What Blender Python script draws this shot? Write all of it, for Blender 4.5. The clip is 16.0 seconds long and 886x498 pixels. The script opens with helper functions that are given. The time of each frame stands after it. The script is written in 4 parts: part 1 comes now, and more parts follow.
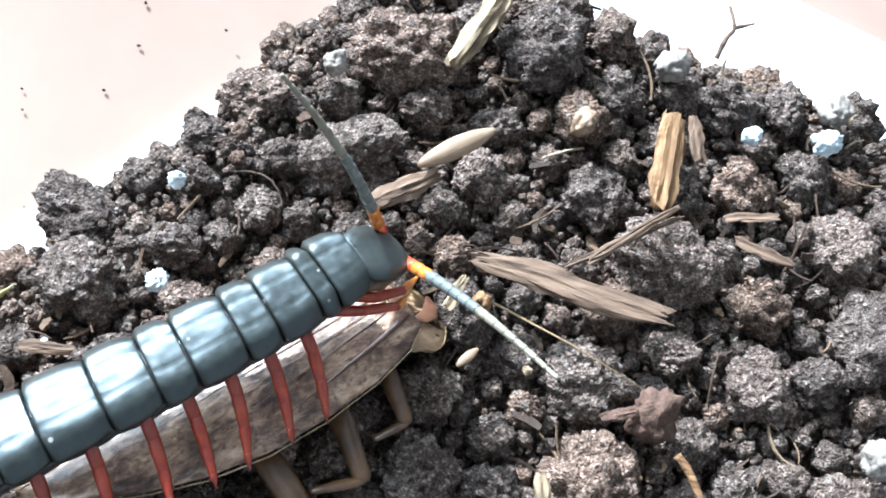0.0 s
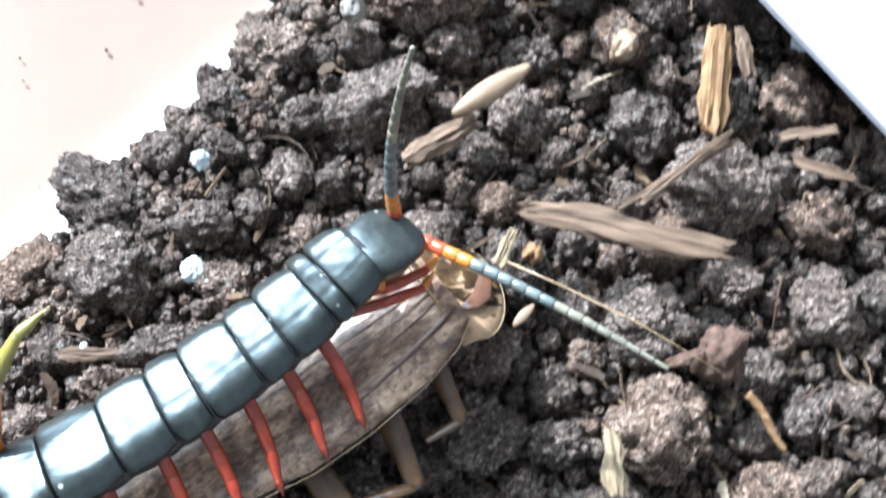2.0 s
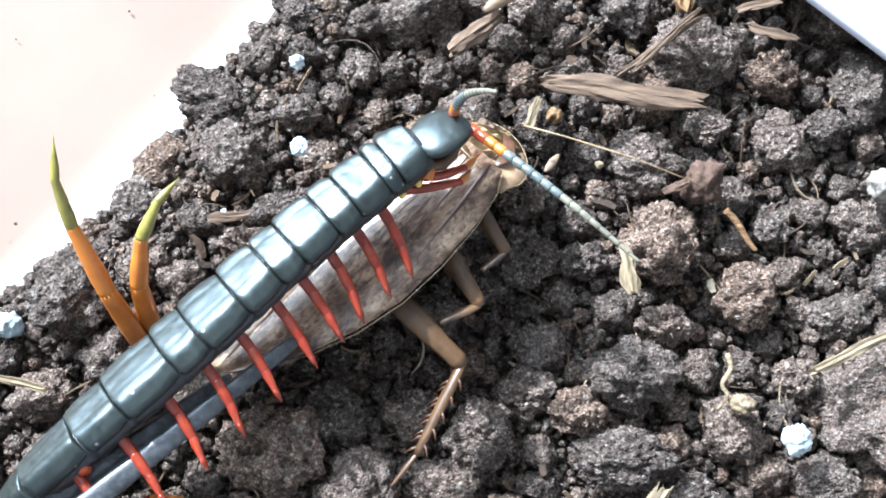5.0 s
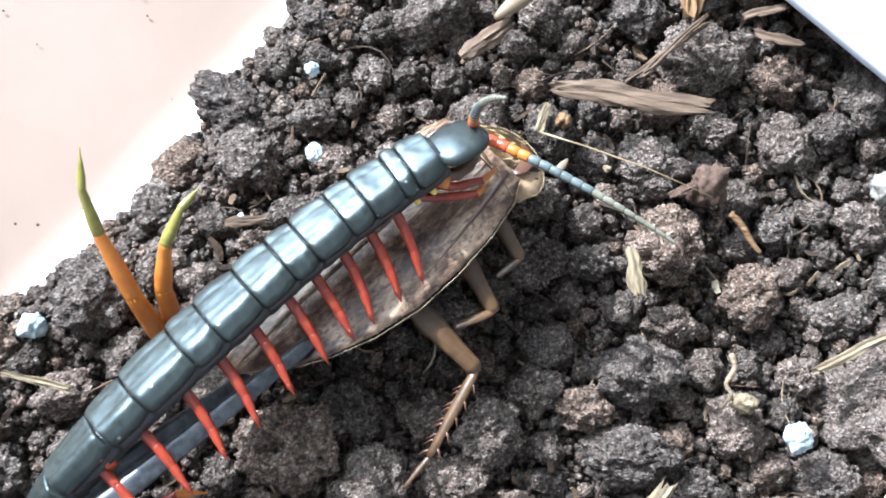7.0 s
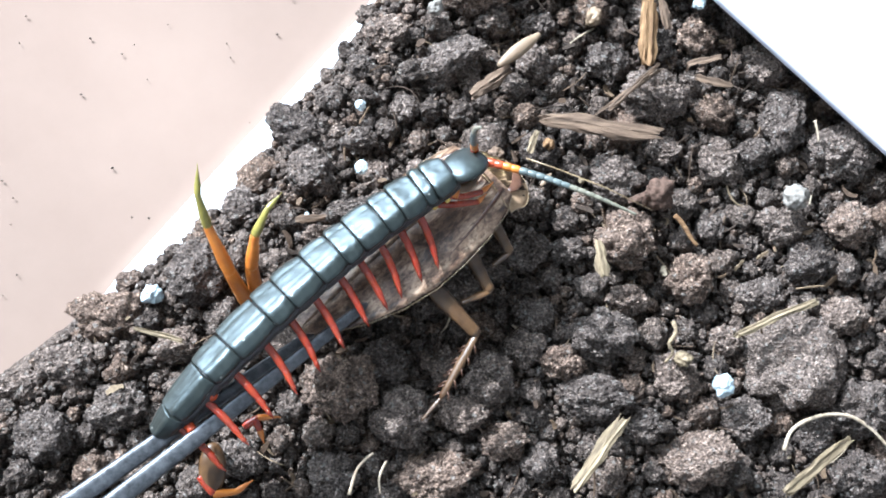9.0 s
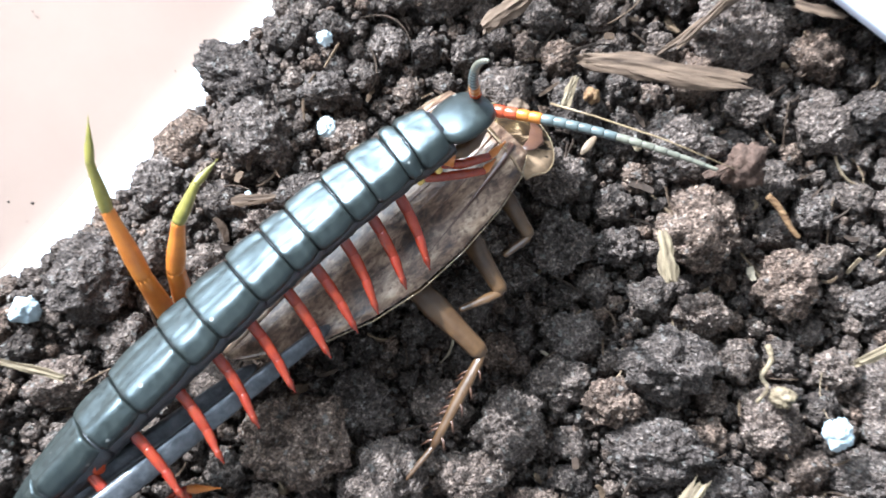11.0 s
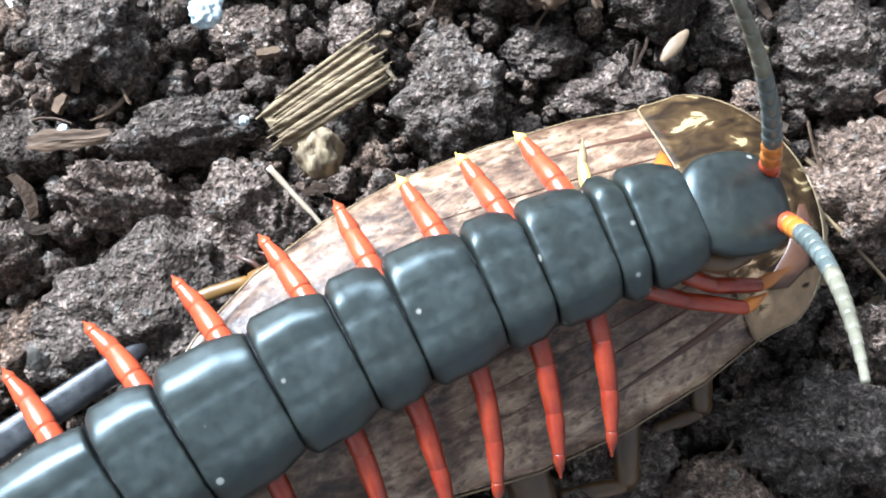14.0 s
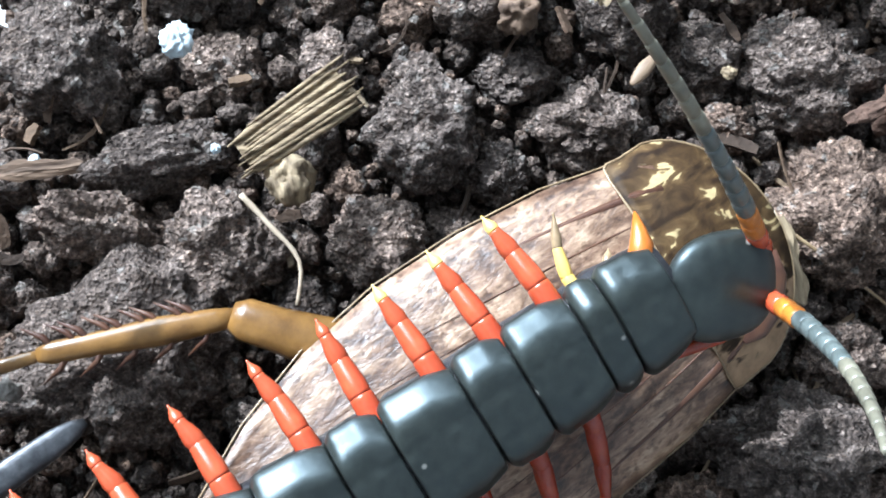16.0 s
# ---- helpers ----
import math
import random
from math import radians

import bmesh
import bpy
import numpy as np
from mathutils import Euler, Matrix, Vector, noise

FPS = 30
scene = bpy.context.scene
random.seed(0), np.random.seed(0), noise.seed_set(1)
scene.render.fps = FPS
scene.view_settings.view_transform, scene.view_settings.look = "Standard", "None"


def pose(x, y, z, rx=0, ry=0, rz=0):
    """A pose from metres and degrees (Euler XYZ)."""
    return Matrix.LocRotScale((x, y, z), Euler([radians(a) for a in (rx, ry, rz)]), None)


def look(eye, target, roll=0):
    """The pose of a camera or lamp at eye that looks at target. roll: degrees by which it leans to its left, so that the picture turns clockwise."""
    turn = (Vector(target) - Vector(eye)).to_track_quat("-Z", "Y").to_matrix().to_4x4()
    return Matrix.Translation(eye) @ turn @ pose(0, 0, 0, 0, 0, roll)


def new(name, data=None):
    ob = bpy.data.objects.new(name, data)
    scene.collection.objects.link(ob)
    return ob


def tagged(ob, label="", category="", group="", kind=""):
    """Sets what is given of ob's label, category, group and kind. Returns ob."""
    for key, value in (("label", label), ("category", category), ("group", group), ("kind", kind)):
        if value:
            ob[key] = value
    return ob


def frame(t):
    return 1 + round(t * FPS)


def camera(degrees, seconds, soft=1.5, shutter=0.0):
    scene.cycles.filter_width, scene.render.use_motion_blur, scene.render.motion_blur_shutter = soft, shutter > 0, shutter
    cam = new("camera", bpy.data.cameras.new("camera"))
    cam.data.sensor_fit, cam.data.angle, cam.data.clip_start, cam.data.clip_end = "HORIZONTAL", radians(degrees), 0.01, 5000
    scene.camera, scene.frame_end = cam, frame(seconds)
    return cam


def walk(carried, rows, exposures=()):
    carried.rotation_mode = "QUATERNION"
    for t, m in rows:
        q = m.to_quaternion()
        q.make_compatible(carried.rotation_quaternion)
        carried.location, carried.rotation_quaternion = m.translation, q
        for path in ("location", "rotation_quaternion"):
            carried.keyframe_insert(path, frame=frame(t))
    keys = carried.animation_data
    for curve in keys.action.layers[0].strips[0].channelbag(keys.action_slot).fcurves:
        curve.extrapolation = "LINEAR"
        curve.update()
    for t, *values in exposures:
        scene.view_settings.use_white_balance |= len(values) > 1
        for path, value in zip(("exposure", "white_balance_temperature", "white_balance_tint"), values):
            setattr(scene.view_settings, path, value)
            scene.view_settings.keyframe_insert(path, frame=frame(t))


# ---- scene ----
cam = camera(40.0, 16.0, soft=1.8, shutter=0.4)
PATH = [
    (0, (-0.01643, -0.01935, 0.08288), (-0.00112, 0.01342, -0.01035), 36.06),
    (0.5, (-0.01644, -0.01977, 0.08242), (-0.00183, 0.01373, -0.01066), 34.49),
    (1, (-0.01798, -0.01944, 0.08200), (-0.00715, 0.00809, -0.01352), 32.76),
    (1.5, (-0.01696, -0.01635, 0.08308), (-0.00349, 0.01257, -0.01169), 34.57),
    (2, (-0.01964, -0.01044, 0.08001), (-0.00274, 0.00943, -0.01653), 45.53),
    (2.5, (-0.02417, -0.01334, 0.07584), (-0.00113, 0.00150, -0.02034), 57.72),
    (3, (-0.02457, -0.01191, 0.07652), (-0.00469, 0.00360, -0.02025), 51.32),
    (3.5, (-0.02943, -0.01321, 0.09464), (-0.00962, 0.00037, -0.00244), 55.24),
    (4, (-0.03204, -0.01817, 0.10198), (-0.01076, -0.00339, 0.00540), 55.11),
    (4.2, (-0.03199, -0.01916, 0.10158), (-0.01051, -0.00541, 0.00488), 57.23),
    (6.5, (-0.03101, -0.01588, 0.10156), (-0.01128, -0.00494, 0.00413), 60.80),
    (7, (-0.03227, -0.01625, 0.10439), (-0.01205, -0.00616, 0.00698), 63.36),
    (7.5, (-0.04059, -0.01833, 0.13989), (-0.01991, -0.00859, 0.04254), 64.89),
    (8, (-0.04098, -0.01859, 0.13982), (-0.02120, -0.01020, 0.04215), 67.47),
    (8.2, (-0.04098, -0.01859, 0.13982), (-0.02120, -0.01020, 0.04215), 67.47),
    (10.5, (-0.03675, -0.01702, 0.11601), (-0.01588, -0.00824, 0.01860), 67.39),
    (11, (-0.03228, -0.01608, 0.09777), (-0.01232, -0.00695, 0.00021), 65.62),
    (11.5, (-0.02894, -0.01496, 0.08542), (-0.01000, -0.00608, -0.01237), 65.00),
    (12, (-0.02570, -0.01440, 0.07259), (-0.00759, -0.00504, -0.02531), 62.83),
    (12.5, (-0.02246, -0.01379, 0.06128), (-0.00603, -0.00415, -0.03689), 60.02),
    (13, (-0.02091, -0.01355, 0.05560), (-0.00546, -0.00444, -0.04278), 60.09),
    (13.5, (-0.02103, -0.01340, 0.05550), (-0.00470, -0.00435, -0.04274), 61.35),
    (14, (-0.01990, -0.01308, 0.05592), (-0.00439, -0.00392, -0.04244), 59.56),
    (14.5, (-0.01966, -0.01307, 0.05596), (-0.00384, -0.00334, -0.04230), 58.28),
    (15, (-0.01938, -0.01286, 0.05609), (-0.00328, -0.00281, -0.04209), 57.84),
    (15.5, (-0.01933, -0.01294, 0.05623), (-0.00293, -0.00275, -0.04189), 57.74),
    (16, (-0.01928, -0.01310, 0.05614), (-0.00273, -0.00193, -0.04184), 55.41),
]
walk(cam, [(t, look(eye, target, roll)) for t, eye, target, roll in PATH],
     exposures=[(t, e, 5450, 6) for t, e in ((0, 1.58), (4, 1.54), (6.5, 1.44), (7.5, 1.34), (8, 1.28), (10.5, 1.40), (12.5, 1.50), (14, 1.25), (16, 1.06))])

# ---- light: daylight through one large opening of a plain room ----
SUN_TO = Vector((-0.58, 0.63, 0.48)).normalized()      # towards the sun
OPENING_AZIMUTH = 132.0
world = bpy.data.worlds.new("sky")
scene.world = world
world.use_nodes = True
_nt = world.node_tree
_sky = _nt.nodes.new("ShaderNodeTexSky")
_sky.sky_type, _sky.sun_disc = "NISHITA", False
_sky.sun_elevation = math.asin(SUN_TO.z)
_sky.sun_rotation = math.atan2(SUN_TO.x, SUN_TO.y)
_bg = _nt.nodes["Background"]
_bg.inputs["Strength"].default_value = 0.08
_nt.links.new(_sky.outputs["Color"], _bg.inputs["Color"])
sun_data = bpy.data.lights.new("sun", "SUN")
sun_data.energy, sun_data.angle, sun_data.color = 5.0, radians(1.2), (1.0, 0.985, 0.97)
sun = new("sun", sun_data)
sun.matrix_world = look(SUN_TO, (0, 0, 0))
ROOM = pose(0, 0, 0, 0, 0, OPENING_AZIMUTH)               # x towards the opening
OPEN_X, OPEN_HALF, OPEN_LOW, OPEN_TOP = 1.40, 0.60, 0.06, 1.70
window_data = bpy.data.lights.new("window_light", "AREA")
window_data.shape, window_data.size, window_data.size_y = "RECTANGLE", 2 * OPEN_HALF, OPEN_TOP - OPEN_LOW
window_data.energy, window_data.color = 48.0, (0.90, 0.965, 1.0)
window_light = new("window_light", window_data)
window_light.matrix_world = ROOM @ look((OPEN_X + 0.04, 0, 0.5 * (OPEN_LOW + OPEN_TOP)), (0, 0, 0.5 * (OPEN_LOW + OPEN_TOP)))

MM = 0.001


# ---- materials ----
def material(name, rough=0.6, metal=0.0, spec=0.5):
    m = bpy.data.materials.new(name)
    m.use_nodes = True
    b = m.node_tree.nodes["Principled BSDF"]
    b.inputs["Roughness"].default_value, b.inputs["Metallic"].default_value = rough, metal
    b.inputs["Specular IOR Level"].default_value = spec
    return m, m.node_tree, b


def coords(nt, kind="Object", scale=(1, 1, 1)):
    tc, mp = nt.nodes.new("ShaderNodeTexCoord"), nt.nodes.new("ShaderNodeMapping")
    mp.inputs["Scale"].default_value = scale
    nt.links.new(tc.outputs[kind], mp.inputs["Vector"])
    return mp.outputs["Vector"]


def noise_tex(nt, vec, scale, detail=6.0, rough=0.6, distortion=0.0):
    n = nt.nodes.new("ShaderNodeTexNoise")
    n.inputs["Scale"].default_value, n.inputs["Detail"].default_value = scale, detail
    n.inputs["Roughness"].default_value, n.inputs["Distortion"].default_value = rough, distortion
    nt.links.new(vec, n.inputs["Vector"])
    return n.outputs["Fac"]


def ramp(nt, fac, stops):
    r = nt.nodes.new("ShaderNodeValToRGB")
    e = r.color_ramp.elements
    while len(e) < len(stops):
        e.new(0.5)
    for k, (p, c) in enumerate(stops):
        e[k].position, e[k].color = p, (*c, 1) if len(c) == 3 else c
    nt.links.new(fac, r.inputs["Fac"])
    return r.outputs["Color"]


def mix(nt, fac, a, b, mode="MIX"):
    m = nt.nodes.new("ShaderNodeMix")
    m.data_type, m.blend_type = "RGBA", mode
    for sock, v in ((m.inputs[0], fac), (m.inputs[6], a), (m.inputs[7], b)):
        if hasattr(v, "is_linked"):
            nt.links.new(v, sock)
        elif isinstance(v, (int, float)):
            sock.default_value = v
        else:
            sock.default_value = (*v, 1)
    return m.outputs[2]


def bump(nt, b, height, strength, distance):
    n = nt.nodes.new("ShaderNodeBump")
    n.inputs["Strength"].default_value, n.inputs["Distance"].default_value = strength, distance
    nt.links.new(height, n.inputs["Height"])
    nt.links.new(n.outputs["Normal"], b.inputs["Normal"])


def voronoi_tex(nt, vec, scale, out):
    n = nt.nodes.new("ShaderNodeTexVoronoi")
    n.inputs["Scale"].default_value = scale
    nt.links.new(vec, n.inputs["Vector"])
    return n.outputs[out]


def soil_material(name, dark, mid, light, island):
    """Granular dry soil: grains of differing tone, pale mineral specks, rough relief."""
    m, nt, b = material(name, 0.92, 0, 0.15)
    v = nt.nodes.new("ShaderNodeNewGeometry").outputs["Position"]
    warp = noise_tex(nt, v, 900, 3, 0.6)
    fine = noise_tex(nt, v, 2400, 8, 0.72)
    big = noise_tex(nt, v, 380, 5, 0.6)
    c = ramp(nt, fine, [(0.34, dark), (0.52, mid), (0.70, light)])
    c = mix(nt, 1.0, c, ramp(nt, big, [(0.3, (0.70, 0.66, 0.63)), (0.5, (1.0, 0.97, 0.95)), (0.72, (1.30, 1.27, 1.24))]), "MULTIPLY")
    grains = voronoi_tex(nt, v, 2600, "Color")
    sep = nt.nodes.new("ShaderNodeSeparateColor")
    nt.links.new(grains, sep.inputs[0])
    c = mix(nt, 1.0, c, ramp(nt, sep.outputs[0], [(0.0, (0.72, 0.71, 0.70)), (0.6, (1.0, 1.0, 1.0)), (1.0, (1.35, 1.32, 1.28))]), "MULTIPLY")
    g = nt.nodes.new("ShaderNodeNewGeometry" if island else "ShaderNodeObjectInfo")
    each = ramp(nt, g.outputs["Random Per Island" if island else "Random"], [(0.0, (0.66, 0.65, 0.65)), (0.45, (1.0, 0.98, 0.97)), (0.78, (1.22, 1.15, 1.10)), (0.94, (1.32, 1.15, 1.02))])
    c = mix(nt, 1.0, c, each, "MULTIPLY")
    c = mix(nt, ramp(nt, sep.outputs[1], [(0.945, (0, 0, 0)), (0.975, (0.55, 0.55, 0.55))]), c, (0.27, 0.25, 0.225))
    sand = nt.nodes.new("ShaderNodeSeparateColor")
    nt.links.new(voronoi_tex(nt, v, 6800, "Color"), sand.inputs[0])
    c = mix(nt, 1.0, c, ramp(nt, sand.outputs[0], [(0.0, (0.72, 0.71, 0.70)), (0.55, (0.98, 0.97, 0.96)), (0.85, (1.2, 1.19, 1.17)), (1.0, (1.6, 1.56, 1.5))]), "MULTIPLY")
    nt.links.new(c, b.inputs["Base Color"])
    h = mix(nt, 0.5, fine, voronoi_tex(nt, v, 2300, "Distance"))
    h = mix(nt, 0.3, h, warp)
    h = mix(nt, 0.20, h, voronoi_tex(nt, v, 5200, "Distance"))
    bump(nt, b, h, 1.0, 0.0018)
    return m


M_SOIL = soil_material("soil_crumbs", (0.038, 0.0300, 0.0262), (0.116, 0.0955, 0.083), (0.325, 0.281, 0.250), True)
M_CLOD = soil_material("soil_clods", (0.047, 0.0380, 0.0332), (0.145, 0.1215, 0.108), (0.41, 0.356, 0.321), False)


def plain_material(name, a, b_, scale, rough=0.5, spec=0.5, bumpy=0.0, stretch=(1, 1, 1), metal=0.0, coat=0.0):
    m, nt, b = material(name, rough, metal, spec)
    v = coords(nt, "Object", stretch)
    f = noise_tex(nt, v, scale, 6, 0.65)
    big = noise_tex(nt, v, scale * 0.22, 3, 0.5)
    c = ramp(nt, f, [(0.34, a), (0.66, b_)])
    c = mix(nt, 1.0, c, ramp(nt, big, [(0.3, (0.82, 0.82, 0.82)), (0.7, (1.12, 1.12, 1.12))]), "MULTIPLY")
    nt.links.new(c, b.inputs["Base Color"])
    b.inputs["Coat Weight"].default_value = coat
    b.inputs["Coat Roughness"].default_value = 0.22
    if bumpy:
        bump(nt, b, f, 0.6, bumpy)
    return m


def tergite_material():
    """Dark slate back plates: dull sheen, shallow dents, a few pale specks of dust."""
    m, nt, b = material("dark_slate_cuticle", 0.3, 0, 0.54)
    v = coords(nt)
    dents = noise_tex(nt, v, 260, 3, 0.5)
    fine = noise_tex(nt, v, 2200, 5, 0.65)
    c = ramp(nt, fine, [(0.32, (0.011, 0.0125, 0.0115)), (0.68, (0.020, 0.0225, 0.020))])
    c = mix(nt, 1.0, c, ramp(nt, dents, [(0.3, (0.8, 0.82, 0.84)), (0.7, (1.2, 1.2, 1.12))]), "MULTIPLY")
    dust = ramp(nt, voronoi_tex(nt, v, 620, "Distance"), [(0.075, (0.7, 0.7, 0.7)), (0.11, (0, 0, 0))])
    c = mix(nt, dust, c, (0.30, 0.29, 0.26))
    nt.links.new(c, b.inputs["Base Color"])
    nt.links.new(ramp(nt, fine, [(0.3, (0.32, 0.32, 0.32)), (0.7, (0.46, 0.46, 0.46))]), b.inputs["Roughness"])
    b.inputs["Specular Tint"].default_value = (0.80, 0.95, 1.0, 1)
    creases = noise_tex(nt, v, 750, 4, 0.6, 0.6)
    bump(nt, b, mix(nt, 0.10, mix(nt, 0.35, dents, creases), fine), 0.35, 0.00010)
    return m


M_TABLE = plain_material("peach_floor", (0.238, 0.172, 0.136), (0.260, 0.190, 0.151), 60, 0.9, 0.1)
M_PLASTER = plain_material("room_plaster", (0.52, 0.53, 0.54), (0.58, 0.59, 0.60), 6, 0.9, 0.2)
M_PAPER = plain_material("white_paper", (0.80, 0.82, 0.84), (0.86, 0.87, 0.88), 200, 0.6, 0.3)
M_LID = plain_material("white_plastic", (0.80, 0.79, 0.88), (0.85, 0.84, 0.91), 120, 0.4, 0.4)
M_TERGITE = tergite_material()
M_FLANK = plain_material("black_flank_membrane", (0.012, 0.012, 0.014), (0.03, 0.03, 0.034), 900, 0.4, 0.5, 0.0002)
# red is toned for the shaded legs; coral repeats it lightened as if sunlit
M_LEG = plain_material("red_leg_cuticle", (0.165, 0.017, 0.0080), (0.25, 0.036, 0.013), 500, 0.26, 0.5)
M_LEG_CORAL_LIT = plain_material("sunlit_coral_leg_cuticle", (0.36, 0.046, 0.017), (0.48, 0.088, 0.032), 500, 0.26, 0.5)
_skin = M_LEG.node_tree.nodes["Principled BSDF"].inputs
_skin["Subsurface Weight"].default_value, _skin["Subsurface Scale"].default_value = 0.6, 0.0006
_skin["Subsurface Radius"].default_value = (1.0, 0.25, 0.08)
M_LEG_ORANGE = plain_material("orange_leg_cuticle", (0.36, 0.105, 0.014), (0.47, 0.16, 0.022), 500, 0.3, 0.5)
M_LEG_YELLOW = plain_material("yellow_leg_cuticle", (0.62, 0.42, 0.08), (0.70, 0.50, 0.14), 500, 0.35, 0.5)
M_LEG_OLIVE = plain_material("olive_leg_cuticle", (0.13, 0.115, 0.022), (0.24, 0.20, 0.045), 500, 0.3, 0.5)
M_ANT_BLUE = plain_material("blue_grey_antenna", (0.060, 0.072, 0.068), (0.115, 0.132, 0.124), 800, 0.3, 0.5)
M_ANT_OLIVE = plain_material("olive_antenna", (0.10, 0.094, 0.068), (0.18, 0.168, 0.122), 800, 0.35, 0.5)
M_ROACH = plain_material("brown_roach_leg", (0.042, 0.020, 0.008), (0.095, 0.050, 0.020), 500, 0.33, 0.45)
M_AMBER = plain_material("amber_hind_leg", (0.095, 0.046, 0.012), (0.20, 0.104, 0.028), 700, 0.28, 0.5)
M_SPINE = plain_material("dark_spine", (0.05, 0.02, 0.012), (0.09, 0.04, 0.02), 800, 0.4, 0.5)
M_STEEL = plain_material("grey_steel", (0.065, 0.067, 0.072), (0.15, 0.153, 0.16), 1100, 0.5, 0.5, 0.00008, metal=1.0)
M_WOOD = plain_material("bark_chip", (0.045, 0.027, 0.017), (0.165, 0.110, 0.072), 900, 0.8, 0.3, 0.0003, (0.25, 2.0, 1.0))
M_REDBARK = plain_material("red_bark", (0.055, 0.034, 0.024), (0.13, 0.080, 0.058), 1600, 0.85, 0.2, 0.0009)
M_PALEWOOD = plain_material("pale_wood", (0.07, 0.048, 0.028), (0.30, 0.23, 0.14), 1100, 0.75, 0.3, 0.0002, (0.25, 2.0, 1.0))
M_ORANGEWOOD = plain_material("orange_wood", (0.09, 0.042, 0.017), (0.26, 0.155, 0.072), 1400, 0.75, 0.3, 0.0004, (0.2, 2.0, 1.0))
M_ROOT = plain_material("pale_root", (0.24, 0.18, 0.12), (0.42, 0.34, 0.25), 900, 0.7, 0.3)
M_PERLITE = plain_material("white_perlite", (0.34, 0.40, 0.42), (0.50, 0.56, 0.58), 900, 0.8, 0.3, 0.0002)
M_STONE = plain_material("pale_stone", (0.12, 0.105, 0.088), (0.25, 0.225, 0.195), 900, 0.7, 0.3, 0.0002)
M_FIBRE = plain_material("fibrous_wood", (0.09, 0.06, 0.034), (0.36, 0.27, 0.16), 1500, 0.75, 0.3, 0.0005, (0.12, 2.4, 1.0))
M_SEED = plain_material("tan_seed", (0.14, 0.092, 0.056), (0.27, 0.19, 0.12), 900, 0.6, 0.4, 0.0001, (0.3, 1.5, 1))


def mottled_material():
    """The shield of the roach: brown with cream specks, one cream flank."""
    m, nt, b = material("mottled_shield", 0.6, 0, 0.12)
    v = coords(nt)
    f = noise_tex(nt, coords(nt, "Object", (0.7, 1.3, 1.0)), 950, 3, 0.5, 0.8)
    fine = noise_tex(nt, v, 1500, 4, 0.6)
    c = ramp(nt, f, [(0.36, (0.018, 0.010, 0.005)), (0.54, (0.050, 0.029, 0.012)), (0.63, (0.085, 0.052, 0.022)), (0.66, (0.34, 0.26, 0.13))])
    sep = nt.nodes.new("ShaderNodeSeparateXYZ")
    nt.links.new(v, sep.inputs[0])
    flank = nt.nodes.new("ShaderNodeMath")
    flank.operation = "MULTIPLY_ADD"
    nt.links.new(sep.outputs["Y"], flank.inputs[0])
    flank.inputs[1].default_value = -105.0
    nt.links.new(f, flank.inputs[2])
    c = mix(nt, ramp(nt, flank.outputs[0], [(0.80, (0, 0, 0)), (0.90, (1, 1, 1))]), c, (0.30, 0.20, 0.12))
    c = mix(nt, 1.0, c, ramp(nt, fine, [(0.3, (0.7, 0.7, 0.7)), (0.7, (1.15, 1.15, 1.15))]), "MULTIPLY")
    nt.links.new(c, b.inputs["Base Color"])
    bump(nt, b, fine, 0.4, 0.00005)
    return m


def wing_material():
    """Leathery wing: cream ground, long brown veins, brown blotches and speckles."""
    m, nt, b = material("veined_wing", 0.42, 0, 0.52)
    v = coords(nt, "Object", (0.45, 1.2, 1.0))
    veins = noise_tex(nt, v, 1500, 5, 0.65, 0.4)
    blot = noise_tex(nt, coords(nt, "Object", (0.55, 1.0, 1.0)), 520, 5, 0.68, 0.5)
    c = ramp(nt, veins, [(0.32, (0.062, 0.033, 0.020)), (0.42, (0.125, 0.072, 0.045)), (0.54, (0.205, 0.132, 0.086)), (0.70, (0.32, 0.228, 0.158))])
    c = mix(nt, 1.0, c, ramp(nt, blot, [(0.38, (0.26, 0.20, 0.17)), (0.47, (0.72, 0.67, 0.62)), (0.55, (1.2, 1.22, 1.2)), (0.70, (1.75, 1.8, 1.75))]), "MULTIPLY")
    specks = noise_tex(nt, coords(nt, "Object", (0.7, 1.0, 1.0)), 2300, 3, 0.6)
    c = mix(nt, 1.0, c, ramp(nt, specks, [(0.36, (0.45, 0.40, 0.36)), (0.47, (1.0, 1.0, 1.0))]), "MULTIPLY")
    nt.links.new(c, b.inputs["Base Color"])
    bump(nt, b, mix(nt, 0.4, veins, specks), 0.8, 0.00014)
    return m


def litter_material():
    """Shreds of bark and straw of differing browns."""
    m, nt, b = material("plant_litter", 0.8, 0, 0.25)
    g = nt.nodes.new("ShaderNodeNewGeometry")
    c = ramp(nt, g.outputs["Random Per Island"], [(0.0, (0.030, 0.020, 0.014)), (0.45, (0.07, 0.044, 0.028)), (0.75, (0.12, 0.078, 0.046)), (0.93, (0.22, 0.16, 0.10)), (1.0, (0.34, 0.28, 0.20))])
    f = noise_tex(nt, g.outputs["Position"], 2600, 5, 0.65)
    c = mix(nt, 1.0, c, ramp(nt, f, [(0.3, (0.6, 0.6, 0.6)), (0.7, (1.25, 1.25, 1.25))]), "MULTIPLY")
    nt.links.new(c, b.inputs["Base Color"])
    bump(nt, b, f, 0.8, 0.0002)
    return m


M_LITTER = litter_material()
M_MOTTLED, M_VEINED = mottled_material(), wing_material()
M_RIM = plain_material("pale_rim", (0.13, 0.085, 0.045), (0.28, 0.20, 0.11), 700, 0.35, 0.5)


